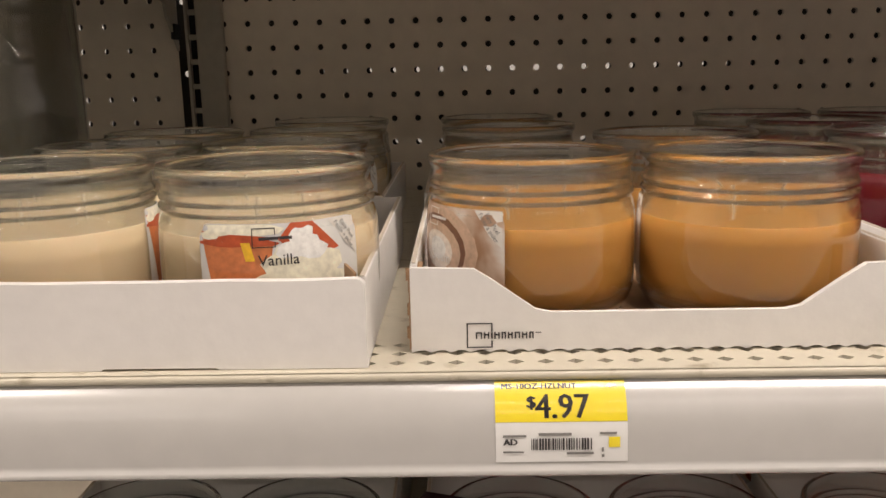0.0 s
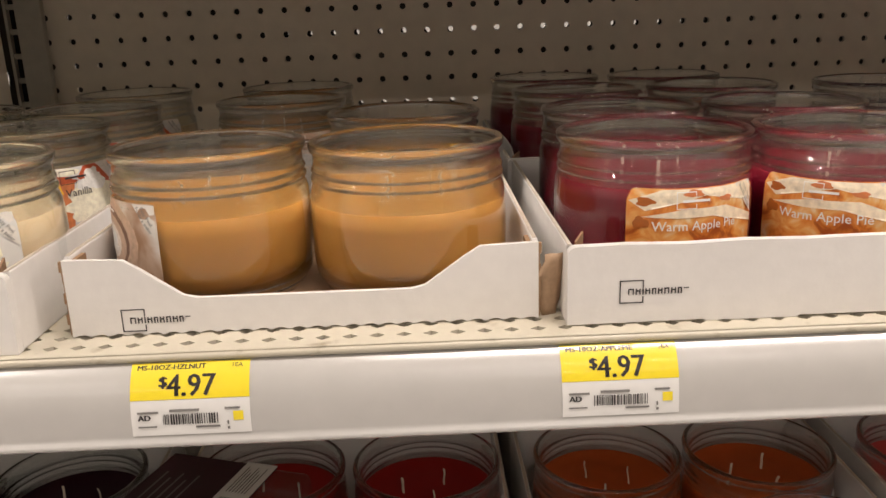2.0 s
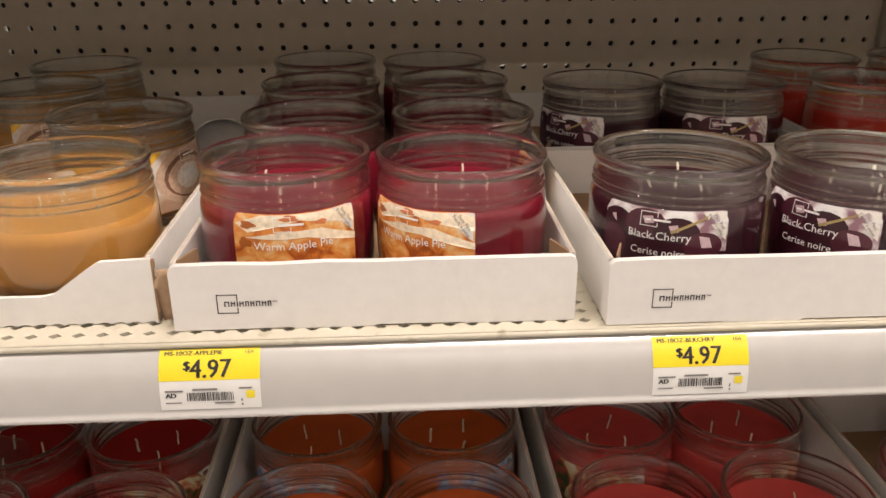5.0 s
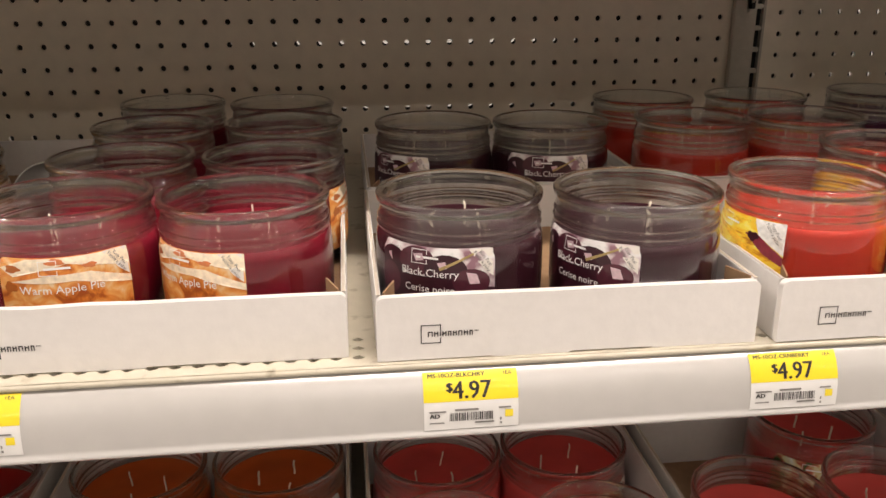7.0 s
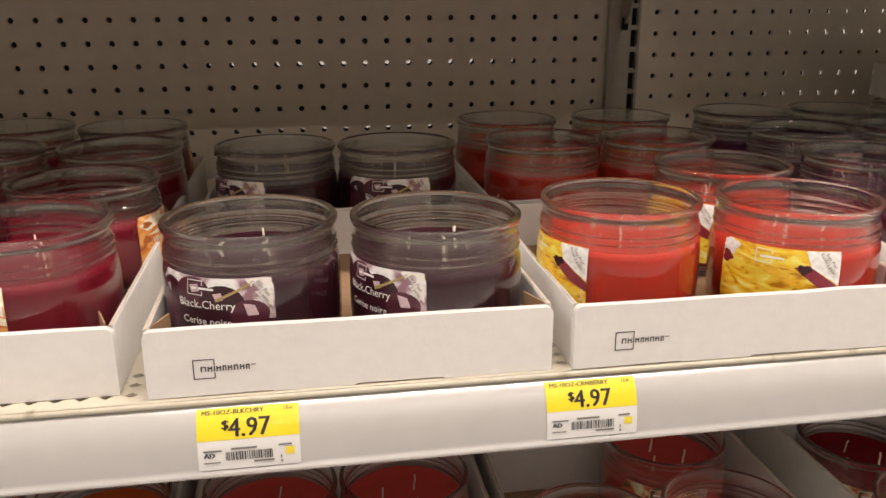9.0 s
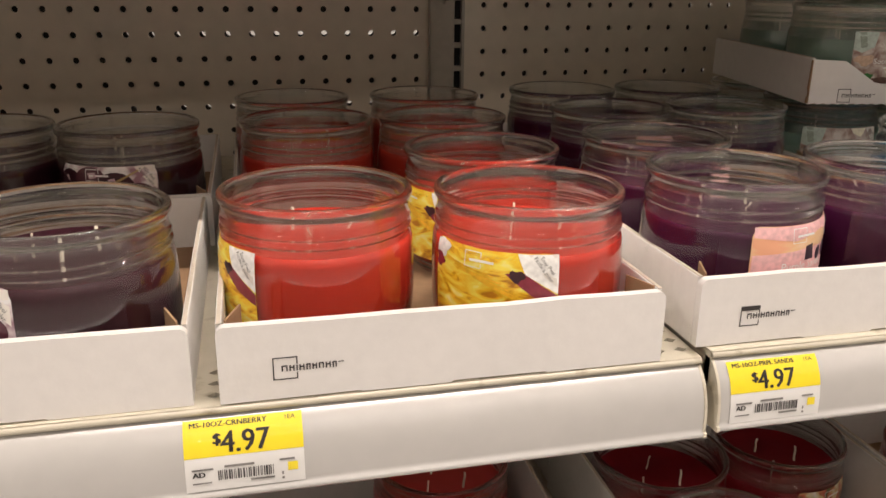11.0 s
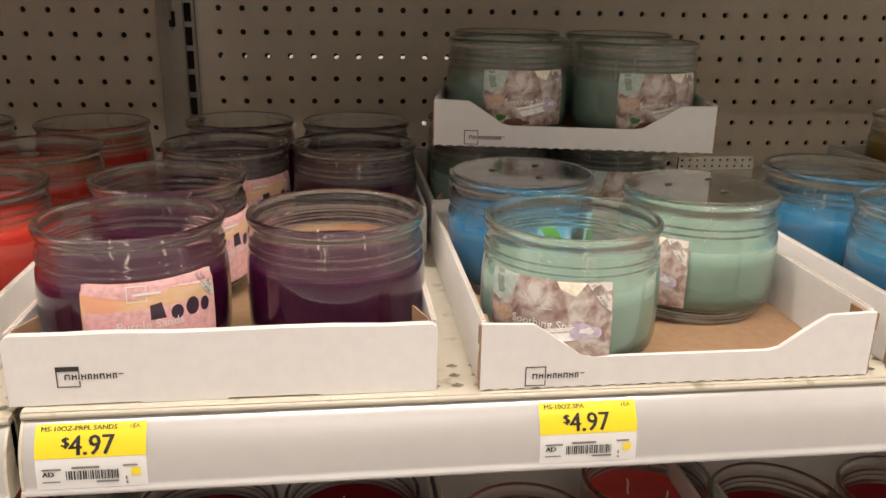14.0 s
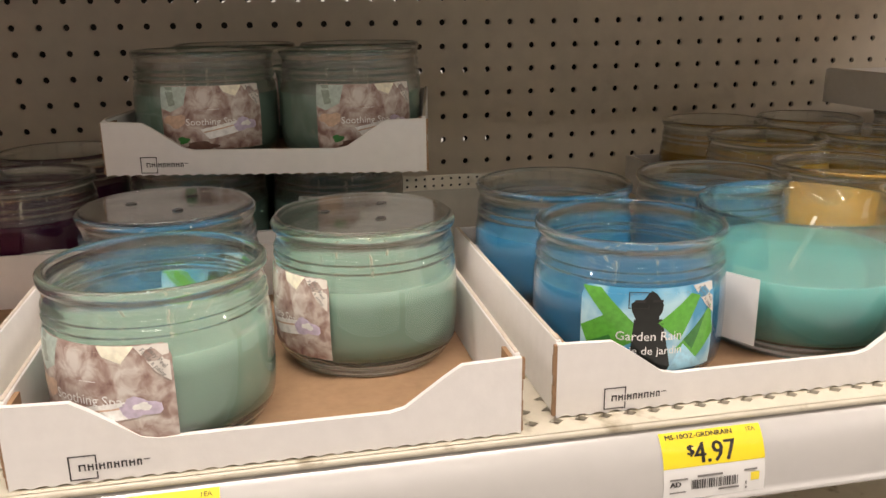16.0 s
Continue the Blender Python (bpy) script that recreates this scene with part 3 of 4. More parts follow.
# ---- price tags ----
def price_tag(x, z, code, down=0.0, wide=0.054):
    top = tagged(new("price_tag"), "yellow and white paper price tag reading $4.97", "price tag", "shelf price tags")
    y0, h0, _ = lip_at(0.0008 + down)
    top.location = (x, y0, z + h0)
    high = 0.0375

    def warp(lift):
        def go(u, v):
            y, h, (ny, nz) = lip_at(0.0008 + down + (high - v) * 0.90)
            return u, y + ny * lift - y0, h + nz * lift - h0
        return go
    warped("card", patch(0, 0, wide, high, 1, 14), warp(0.0003), PAPER, top, True)
    warped("yellow_band", patch(0, 0.0185, wide, high, 1, 8), warp(0.0005), YELLOW, top, True)
    def put(words, px, py, h, mat=INK, align="LEFT", bold=0.0, squeeze=1.0):
        vs, fs = text_shape(words, h, align, bold)
        warped("lettering", ([(px + a * squeeze, py + b) for a, b in vs], fs), warp(0.0007), mat, top)
    for dx in (0.0, 0.0003, 0.0006):
        put("4.97", 0.0162 + dx, 0.0202, 0.0106, squeeze=0.84)
        put("$", 0.0125 + dx, 0.0248, 0.0052)
    for dx in (0.0, 0.0002):
        put(code, 0.0025 + dx, 0.0335, 0.0026)
    put("1EA", 0.0455, 0.0337, 0.0022)
    for dx in (0.0, 0.0002, 0.0004):
        put("AD", 0.003 + dx, 0.0082, 0.0028)
    rnd = random.Random(int(x * 1000))
    code_bars, px = [], 0.0145
    while px < 0.0395:
        w = rnd.choice((0.0003, 0.0005, 0.0008))
        code_bars.append((px, 0.0058, px + w, 0.0112))
        px += w + rnd.choice((0.0003, 0.0004, 0.0007))
    tagged(warped("barcode", bars(code_bars), warp(0.0007), INK, top), kind="stuff")
    small = [(0.003, 0.0118, 0.0125, 0.0128), (0.003, 0.0045, 0.0115, 0.0053), (0.0175, 0.0124, 0.031, 0.0136), (0.029, 0.0036, 0.04, 0.0047), (0.0425, 0.0128, 0.0495, 0.0138), (0.0433, 0.0048, 0.0441, 0.0068), (0.0433, 0.0022, 0.0444, 0.0036)]
    warped("fine_print", bars(small), warp(0.0007), GREY_INK, top)
    warped("yellow_square", patch(0.0462, 0.0068, 0.0508, 0.0116, 2, 3), warp(0.0006), YELLOW, top)
    return top


for tx, code in ((0.0390, "MS-10OZ-HZLNUT"), (0.2355, "MS-10OZ-APPLEPIE"), (0.5052, "MS-10OZ-BLKCHRY"), (0.698, "MS-10OZ-CRNBERRY")):
    price_tag(tx, S1, code, 0.0015 if tx > 0.4 else 0.0)
for tx, code in ((0.975, "MS-10OZ-PRPL SANDS"), (1.2335, "MS-10OZ SPA"), (1.494, "MS-10OZ-GRDNRAIN")):
    price_tag(tx, S2, code, 0.0023)


# ---- cardboard trays ----
def tray(x, y, z, w=0.222, d=0.228, cut=False, high=0.039, logo=True, label="", heavy=False):
    top = tagged(new("cardboard_tray"), label or ("white corrugated cardboard tray with a dipped scalloped front" if cut else "white corrugated cardboard display tray with a straight front"), "display tray", "candle trays")
    top.location = (x, y, z)
    t = 0.003
    if cut:
        pts = [(0, high), (0.028, high - 0.001), (0.036, high - 0.006), (0.055, 0.0195), (0.062, 0.018), (w - 0.062, 0.018), (w - 0.055, 0.0195), (w - 0.036, high - 0.006), (w - 0.028, high - 0.001), (w, high)]
        n = 26
        low = []
        for i in range(n):
            a, b = w * (n - i) / n, w * (n - i - 1) / n
            low += [(a, 0.0002), (a - (a - b) * 0.3, 0.0013), (a - (a - b) * 0.6, 0.0012)]
        pts = pts + low + [(0, 0.0002)]
    else:
        rnd = random.Random(int(x * 997))
        bend = [(0.0042 * (1 - math.cos(q * math.pi / 10)), 0.0042 * (1 - math.sin(q * math.pi / 10))) for q in range(6)]
        pts = [(u, high - v) for u, v in bend] + [(w * i / 8, high + rnd.uniform(-0.0005, 0.0005)) for i in range(1, 8)] + [(w - u, high - v) for u, v in bend[::-1]] + [(w, 0.0003), (w * 0.72, 0.0003), (w * 0.715, 0.001), (w * 0.5, 0.0012), (w * 0.495, 0.0002), (w * 0.3, 0.0003), (w * 0.29, 0.001), (0, 0.0006)]
    part("front_panel", outline_solid(pts, t if cut else 0.005), CARD, top)
    side = high
    for nm, sx in (("side_panel", 0.0), ("side_panel", w - t)):
        bm = bmesh.new()
        box(bm, sx, sx + t, t + (0.0003 if cut else 0.0023), d - t, 0.0003, side + (0.001 if cut else 0.0), bevel=0.0006)
        ob = part(nm, bm, CARD, top)
        part("raw_edge", boxed(sx + 0.0006, sx + t - 0.0006, t + 0.001, d - t - 0.001, side + 0.0002 + (0.001 if cut else 0), side + 0.0006 + (0.001 if cut else 0)), EDGE, ob)
    part("back_panel", boxed(0, w, d - t + 0.0003, d, 0.0003, high), CARD, top)
    part("tray_floor", boxed(t + 0.0003, w - t - 0.0003, t + 0.0003, d - t, 0.0004, 0.0026), KRAFT, top, "brown kraft tray floor")
    if cut:
        for sx in (0.0002, w - 0.0052):
            part("corner_flap", boxed(sx, sx + 0.005, t + 0.0004, t + 0.014, 0.003, high - 0.0008), KRAFT, top)
        rnd = random.Random(int(x * 991) + 5)
        for sx, sg in ((0.0, -1), (w, 1)):
            bm = bmesh.new()
            for k in range(7):
                o = rnd.uniform(0.0006, 0.0018)
                h0, h1 = 0.0015 + k * (high - 0.002) / 7, 0.0015 + (k + 1) * (high - 0.002) / 7
                box(bm, min(sx, sx + sg * o), max(sx, sx + sg * o), 0.0004, 0.0028, h0, h1 - 0.0001)
            part("torn_edge", bm, KRAFT, top, "ragged brown torn cardboard edge")
    else:
        for sx, sg in ((t + 0.0002, 1), (w - t - 0.0012, -1)):
            bm = boxed(0, 0.001, t + 0.0024, t + 0.022, 0.004, high + 0.0015)
            bmesh.ops.rotate(bm, verts=bm.verts, cent=(0, t, 0), matrix=Matrix.Rotation(-0.35 * sg, 3, "Z"))
            bmesh.ops.translate(bm, verts=bm.verts, vec=(sx, 0, 0))
            part("corner_flap", bm, KRAFT, top)
    if logo:
        def flat(u, v):
            return u, -0.0003, v
        g = 0.0115
        a, b = 0.0245, 0.0022 if cut else 0.0105
        e = 0.0006
        rects = [(a, b, a + g, b + e), (a, b + g - e, a + g, b + g), (a, b, a + e, b + g), (a + g - e, b, a + g, b + 0.0035), (a + g - e, b + 0.0075, a + g, b + g)]
        if heavy:
            rects.append((a + e, b + g - 0.0026, a + g - e, b + g - e))
        px, i = a + 0.004, 0
        for wd in (0.003, 0.0026, 0.0008, 0.0026, 0.0022, 0.0024, 0.0026, 0.0026, 0.0022):
            hh = 0.003
            rects += [(px, b + 0.0042, px + 0.0007, b + 0.0042 + hh), (px + wd - 0.0008, b + 0.0042, px + wd - 0.0002, b + 0.0042 + hh), (px + 0.0003, b + 0.0042 + (hh / 2 if i % 2 else hh - 0.0006), px + wd - 0.0003, b + 0.0042 + (hh / 2 if i % 2 else hh - 0.0006) + 0.0007)]
            px += wd + 0.0006
            i += 1
        rects.append((px, b + 0.0066, px + 0.0026, b + 0.0071))
        tagged(warped("printed_mark", bars(rects), flat, INK, top), kind="stuff")
    return top


# ---- candles ----
OUT = [(0.0, 0.0), (0.040, 0.0), (0.0440, 0.0006), (0.0456, 0.002), (0.0460, 0.0034), (0.0470, 0.0039), (0.0477, 0.0052), (0.0480, 0.0066), (0.0490, 0.0072), (0.0506, 0.0098), (0.0516, 0.014), (0.0521, 0.021), (0.0523, 0.032), (0.0522, 0.042), (0.0520, 0.049), (0.0515, 0.0545), (0.0505, 0.0578), (0.0499, 0.0590), (0.0500, 0.0599), (0.0508, 0.0606), (0.0511, 0.0616), (0.0508, 0.0626), (0.0499, 0.0634), (0.0497, 0.0643), (0.0504, 0.0650), (0.0508, 0.0660), (0.0503, 0.0671), (0.0496, 0.0682), (0.0494, 0.0705), (0.0495, 0.0735), (0.0502, 0.0748), (0.0511, 0.0760), (0.0515, 0.0778), (0.0512, 0.0796), (0.0504, 0.0804), (0.0492, 0.0807)]
INN = [(0.0482, 0.0804), (0.0474, 0.0794), (0.0469, 0.076), (0.0468, 0.066), (0.0474, 0.058), (0.0488, 0.050), (0.0495, 0.040), (0.0495, 0.030), (0.0490, 0.020), (0.0477, 0.0145), (0.0445, 0.0112), (0.036, 0.0098), (0.0, 0.0094)]
JAR_VERTS, JAR_FACES = lathe(OUT + INN)


def thick_ends(me, low, high):
    """The heavy rim and foot of a jar bend light more than its thin wall."""
    me.materials.append(THICK_GLASS)
    for p in me.polygons:
        if not low < p.center.z < high:
            p.material_index = 1


MESHES = {}


def shared(key, make):
    if key not in MESHES:
        MESHES[key] = make()
    return MESHES[key]


def shared_part(key, name, parent, make, mat, smooth=True, label=""):
    def build():
        v, f = make()
        me = bpy.data.meshes.new(name)
        me.from_pydata(v, [], f)
        me.update()
        for p in me.polygons:
            p.use_smooth = smooth
        me.materials.append(mat)
        return me
    ob = new(name, shared(key, build))
    ob.parent = parent
    if label:
        ob["label"] = label
    return ob


def inner_radius(z):
    pts = INN[::-1]
    for (r0, z0), (r1, z1) in zip(pts, pts[1:]):
        if z0 <= z <= z1:
            return r0 + (r1 - r0) * (z - z0) / max(z1 - z0, 1e-9)
    return 0.046


def body_radius(z):
    for (r0, z0), (r1, z1) in zip(OUT, OUT[1:]):
        if z0 <= z <= z1 and z > 0.0055:
            return r0 + (r1 - r0) * (z - z0) / max(z1 - z0, 1e-9)
    return 0.05


def wax_shape(fill):
    prof = [(0.0, 0.0088), (0.0362, 0.0092)]
    prof += [(q + 0.0007, h) for q, h in INN[::-1] if 0.0099 < h < fill - 0.002]
    r = inner_radius(fill) + 0.0007
    prof += [(r, fill), (r - 0.0012, fill + 0.0001), (r - 0.004, fill - 0.0014), (r * 0.6, fill - 0.0022), (0.0, fill - 0.0024)]
    return lathe(prof, 40)


def wick_shape():
    vs, fs = [], []
    k, path = 6, [(0, 0, 0), (0.0004, 0.0002, 0.005), (0.0003, -0.0003, 0.010), (0.0009, 0.0002, 0.0135)]
    for x, y, z in path:
        vs += [(x + 0.0009 * math.cos(a * 2 * math.pi / k), y + 0.0006 * math.sin(a * 2 * math.pi / k), z) for a in range(k)]
    for j in range(len(path) - 1):
        for a in range(k):
            b = (a + 1) % k
            fs.append((j * k + a, j * k + b, (j + 1) * k + b, (j + 1) * k + a))
    fs.append(tuple(range(len(vs) - k, len(vs))))
    return vs, fs


def around(lift):
    def go(u, v):
        r = body_radius(v) + lift
        a = u / 0.0525 - math.pi / 2
        return r * math.cos(a), r * math.sin(a), v
    return go


WORDS = {"spa": ("Soothing Spa", WHITE_INK), "purple": ("Purple Sands", WHITE_INK), "vanilla": ("Vanilla", INK), "apple": ("Warm Apple Pie", WHITE_INK), "cherry": ("Black Cherry", WHITE_INK), "rain": ("Garden Rain", WHITE_INK), "hazelnut": ("Cream", WHITE_INK)}
SECOND = {"rain": "Pluie de jardin", "cherry": "Cerise noire"}
HALF = 0.037
PEEL = paint("peel_corner_paper", (0.78, 0.74, 0.68), 0.4)


def scent_label(jar, kind, print_key):
    lab = new("scent_label", shared(("label", print_key), lambda: label_mesh(print_key)))
    lab.parent = jar
    lab["label"] = "glossy printed paper scent label"
    w = around(0.0008)
    if print_key in ART:
        for n, item in enumerate(ART[print_key]):
            shared_part(("art", print_key, n), "printed_shape", lab, lambda: art_shape(print_key, n), I[item[-1]])
    def text(words, px, py, h, mat, turn=0.0, nm="lettering"):
        vs, fs = text_shape(words, h, "CENTER", 0.004)
        c, s = math.cos(turn), math.sin(turn)
        key = ("word", print_key, words)
        def make():
            return [w(px + a * c - b * s, py + a * s + b * c) for a, b in vs], fs
        shared_part(key, nm, lab, make, mat, False)
    shared_part(("peel", print_key), "peel_corner", lab, lambda: ([around(0.0007)(u, v) for u, v in ((HALF - 0.001, 0.0575), (HALF - 0.001, 0.041), (0.030, 0.046), (0.0215, 0.0575))], [(0, 3, 2, 1)]), PEEL, False)
    text("Easy Peel", 0.0305, 0.0515, 0.002, GREY_INK, -0.95)
    text("Facile a peler", 0.0285, 0.0495, 0.002, GREY_INK, -0.95)
    if kind in WORDS:
        words, mat = WORDS[kind]
        text(words, -0.002, {"apple": 0.0372, "cherry": 0.0405, "vanilla": 0.040, "purple": 0.0325}.get(kind, 0.031), 0.0046, mat)
        if kind in SECOND:
            text(SECOND[kind], -0.002, 0.0235 if kind == "rain" else 0.031, 0.0042, mat)
    mark = [] if kind == "spa" else [(-0.009, 0.0425, 0.001, 0.0429), (-0.009, 0.0505, 0.001, 0.0509), (-0.009, 0.0425, -0.0086, 0.0509), (0.0006, 0.0425, 0.001, 0.045), (0.0006, 0.048, 0.001, 0.0509), (-0.006, 0.0457, 0.008, 0.0470)]
    mark = [(q - 0.004, h + 0.0052, u - 0.004, v + 0.0052) for q, h, u, v in mark]
    mark = mark or [(-0.004, 0.0415, 0.004, 0.0418)]
    shared_part(("mark", print_key), "printed_mark", lab, lambda: (lambda s: ([w(*p) for p in s[0]], s[1]))(bars(mark)), INK if kind in ("vanilla", "rain") else WHITE_INK, False)
    return lab


def label_mesh(key):
    w = around(0.0002)
    nx, ny = 22, 8
    vs, fs = patch(-HALF, 0.013, HALF, 0.058, nx, ny)
    me = bpy.data.meshes.new("scent_label")
    me.from_pydata([w(u * (0.95 if v > 0.057 else 1.0) if abs(u) > HALF - 0.001 else u, v - ((0.0009 if abs(u) > HALF - 0.001 else 0.0) + 0.0004 * (1 - abs(u) / HALF) if v > 0.057 else 0)) for u, v in vs], [], fs)
    me.update()
    for p in me.polygons:
        p.use_smooth = True
    me.materials.append(PRINT[key])
    return me


def art_shape(key, n):
    """One printed shape of a label, a hair above the one before."""
    form, *a = ART[key][n]
    if form == "e":
        cx, cy, rx, ry, c = a
        uneven = 0.0 if key in ("cherry", "hazelnut", "purple") else 1.0
        pts = []
        for k in range(18):
            q = 2 * math.pi * k / 18
            e = 1 + uneven * (0.16 * math.sin(3 * q + 1.7 * n) + 0.12 * math.sin(5 * q + 2.3 * n))
            pts.append((cx + rx * e * math.cos(q), cy + ry * e * math.sin(q)))
    else:
        pts, c = a
    pts = [(min(max(u, -HALF), HALF), min(max(v, 0.013), 0.0576)) for u, v in pts]
    # short steps along the outline, so that the shape follows the round jar
    fine = []
    for (ua, va), (ub, vb) in zip(pts, pts[1:] + pts[:1]):
        m = max(1, math.ceil(math.hypot(ub - ua, vb - va) / 0.003))
        fine += [(ua + (ub - ua) * q / m, va + (vb - va) * q / m) for q in range(m)]
    pts = fine
    mu, mv = sum(u for u, _ in pts) / len(pts), sum(v for _, v in pts) / len(pts)
    reach = max(math.hypot(u - mu, v - mv) for u, v in pts)
    rings = max(2, math.ceil(reach / 0.003))
    w = around(0.00028 + 0.00003 * n)
    k = len(pts)
    verts = [w(mu, mv)] + [w(mu + (u - mu) * f / rings, mv + (v - mv) * f / rings) for f in range(1, rings + 1) for u, v in pts]
    faces = [(0, 1 + q, 1 + (q + 1) % k) for q in range(k)]
    for g in range(rings - 1):
        a = 1 + g * k
        faces += [(a + q, a + k + q, a + k + (q + 1) % k, a + (q + 1) % k) for q in range(k)]
    return verts, faces


def candle(x, y, z, kind, turn=180, fill=0.05, wicks=3, print_key=None, words=True, seed=0):
    top = tagged(new("jar_candle"), f"{COLOR_WORD[kind]} three-wick candle in a clear glass jar", "candle", f"{COLOR_WORD[kind]} candles")
    top.location, top.rotation_euler = (x, y, z), (0, 0, radians(turn))
    shared_part("jar", "glass_jar", top, lambda: (JAR_VERTS, JAR_FACES), GLASS, label="clear moulded glass jar").visible_shadow = False
    if len(top.children[0].data.materials) == 1:
        thick_ends(top.children[0].data, 0.0095, 0.0725)
    wax = shared_part(("wax", kind, fill), "wax", top, lambda: wax_shape(fill), WAX[kind], label=f"{COLOR_WORD[kind]} wax")
    rnd = random.Random(int(x * 1000) * 31 + int(y * 1000))
    a0 = rnd.uniform(0, 6.28)
    for i in range(wicks):
        wk = shared_part("wick", "wick", wax, wick_shape, WICK, label="cream cotton wick")
        a = a0 + i * 2.094
        wk.location = (0.0175 * math.cos(a), 0.0175 * math.sin(a), fill - 0.003)
        wk.rotation_euler = (rnd.uniform(-0.15, 0.15), rnd.uniform(-0.15, 0.15), rnd.uniform(0, 6))
    key = print_key or kind
    if words and key in PRINT:
        scent_label(top, kind, key)
    return top


T = 0.003
# scent, tray x, y, z, cut front, jars (x, y, label turn)
COLUMNS = [
    ("vanilla", -0.240, 0.004, S1, False, 0.226, 0.051, [(-0.1760, 0.0700, 120), (-0.0660, 0.0663, 18), (-0.1854, 0.1917, 200), (-0.0817, 0.1912, 55)]),
    ("hazelnut", 0.0035, 0.0225, S1, True, 0.226, 0.049, [(0.0616, 0.0866, -58), (0.1674, 0.0802, -127), (0.1641, 0.2081, 75)]),
    ("apple", 0.2415, 0.0105, S1, False, 0.223, 0.056, [(0.2990, 0.0807, 12), (0.4049, 0.0762, -36), (0.3064, 0.1898, 150), (0.4145, 0.1875, 90)]),
    ("cherry", 0.4805, 0.0015, S1, False, 0.223, 0.056, [(0.5356, 0.0676, -25), (0.6452, 0.0583, -55)]),
    ("cranberry", 0.7155, -0.001, S1, False, 0.222, 0.055, [(0.7686, 0.0761, -81), (0.8815, 0.0572, -41), (0.8856, 0.1659, -70)]),
    ("purple", 0.9605, 0.0045, S2, False, 0.2185, 0.053, [(1.0127, 0.0685, 22), (1.1265, 0.0757, 180), (1.0140, 0.1711, 60)]),
    ("spa", 1.202, 0.0015, S2, True, 0.224, 0.050, [(1.2626, 0.0538, -29), (1.3675, 0.1164, -68)]),
    ("rain", 1.447, 0.012, S2, True, 0.226, 0.050, [(1.5072, 0.0700, -9), (1.5014, 0.1785, 150), (1.6164, 0.1782, 140)]),
]
for kind, tx, ty, tz, cut, tw, fill, jars in COLUMNS:
    tray(tx, ty, tz, tw, 0.228 if cut else 0.236, cut, heavy=kind == "purple")
    for jx, jy, turn in jars:
        candle(jx, jy, tz + T, kind, turn, fill)
candle(1.2566, 0.1645, S2 + T, "rain", 40, 0.05)


def dust_cover(x, y, z):
    """Clear plastic disc lying on a jar's rim, with three pressed dents."""
    top = tagged(new("dust_cover"), "clear round plastic dust cover lying on a jar rim", "jar cover", "jar dust covers")
    top.location, top.rotation_euler = (x, y, z), (0, 0, 0.4)
    v, f = lathe([(0.0, 0.0), (0.0470, 0.0), (0.0484, 0.0003), (0.0488, 0.0009), (0.0484, 0.0015), (0.0466, 0.0012), (0.0, 0.0011)], 48)
    disc = data_ob("disc", v, f, COVER, top, True)
    disc.visible_shadow = False
    for k in range(3):
        a = 0.5 + k * 2.094
        v, f = lathe([(0.0, 0.0), (0.0030, 0.0), (0.0034, 0.0004), (0.0024, 0.0008), (0.0, 0.0008)], 14)
        dent = data_ob("dent", v, f, DARK_BROWN, top, True)
        dent.location = (0.021 * math.cos(a), 0.021 * math.sin(a), 0.0012)
        dent.scale = (1.0, 0.55, 1.0)
    return top


COVER = clear("clear_cover_plastic", (0.97, 0.97, 0.96), 0.09, 0.0, 1.45, 0.03)
COVER.node_tree.nodes["Map Range"].inputs["To Min"].default_value = 0.36
dust_cover(1.2569, 0.1648, S2 + T + 0.0809)
dust_cover(1.3671, 0.1170, S2 + T + 0.0809)

# back row of trays and their candles
BACK = [
    ("vanilla", -0.25, 0.243, S1, [(-0.19, 0.305, 0), (-0.08, 0.305, 20), (-0.088, 0.43, 20)]),
    ("hazelnut", 0.001, 0.252, S1, [(0.0648, 0.3189, 30), (0.0622, 0.4361, 200)]),
    ("apple", 0.239, 0.25, S1, [(0.3015, 0.3183, 180), (0.4135, 0.3221, 180), (0.2953, 0.4457, 180), (0.405, 0.430, 120)]),
    ("cherry", 0.483, 0.241, S1, [(0.5444, 0.3035, -50), (0.6484, 0.2958, -15)]),
    ("cranberry", 0.722, 0.241, S1, [(0.7798, 0.2954, 180), (0.8880, 0.2928, 180), (0.7760, 0.4159, 180), (0.8993, 0.4158, 180)]),
    ("purple", 0.974, 0.243, S2, [(1.0362, 0.2956, 40), (1.1417, 0.2925, 180), (1.0356, 0.4113, 180), (1.1455, 0.4076, 180)]),
    ("spa", 1.204, 0.262, S2, [(1.262, 0.325, -10), (1.370, 0.318, 0), (1.270, 0.435, 0), (1.378, 0.430, 0)]),
]
for kind, tx, ty, tz, jars in BACK:
    tray(tx, ty, tz, 0.224, 0.236, False, 0.039, False)
    for jx, jy, turn in jars:
        candle(jx, jy, tz + T, kind, turn, 0.05 if kind in ("vanilla", "hazelnut", "spa") else 0.054)

# tray stacked on the mint candles
TOP = S2 + T + 0.0808
tray(1.2055, 0.268, TOP, 0.223, 0.236, True, 0.038).rotation_euler = (0, 0, radians(-11))
for jx, jy, turn in ((1.274, 0.317, 8), (1.380, 0.297, 8), (1.294, 0.425, 0), (1.400, 0.405, 0)):
    candle(jx, jy, TOP + T, "spa", turn, 0.05)

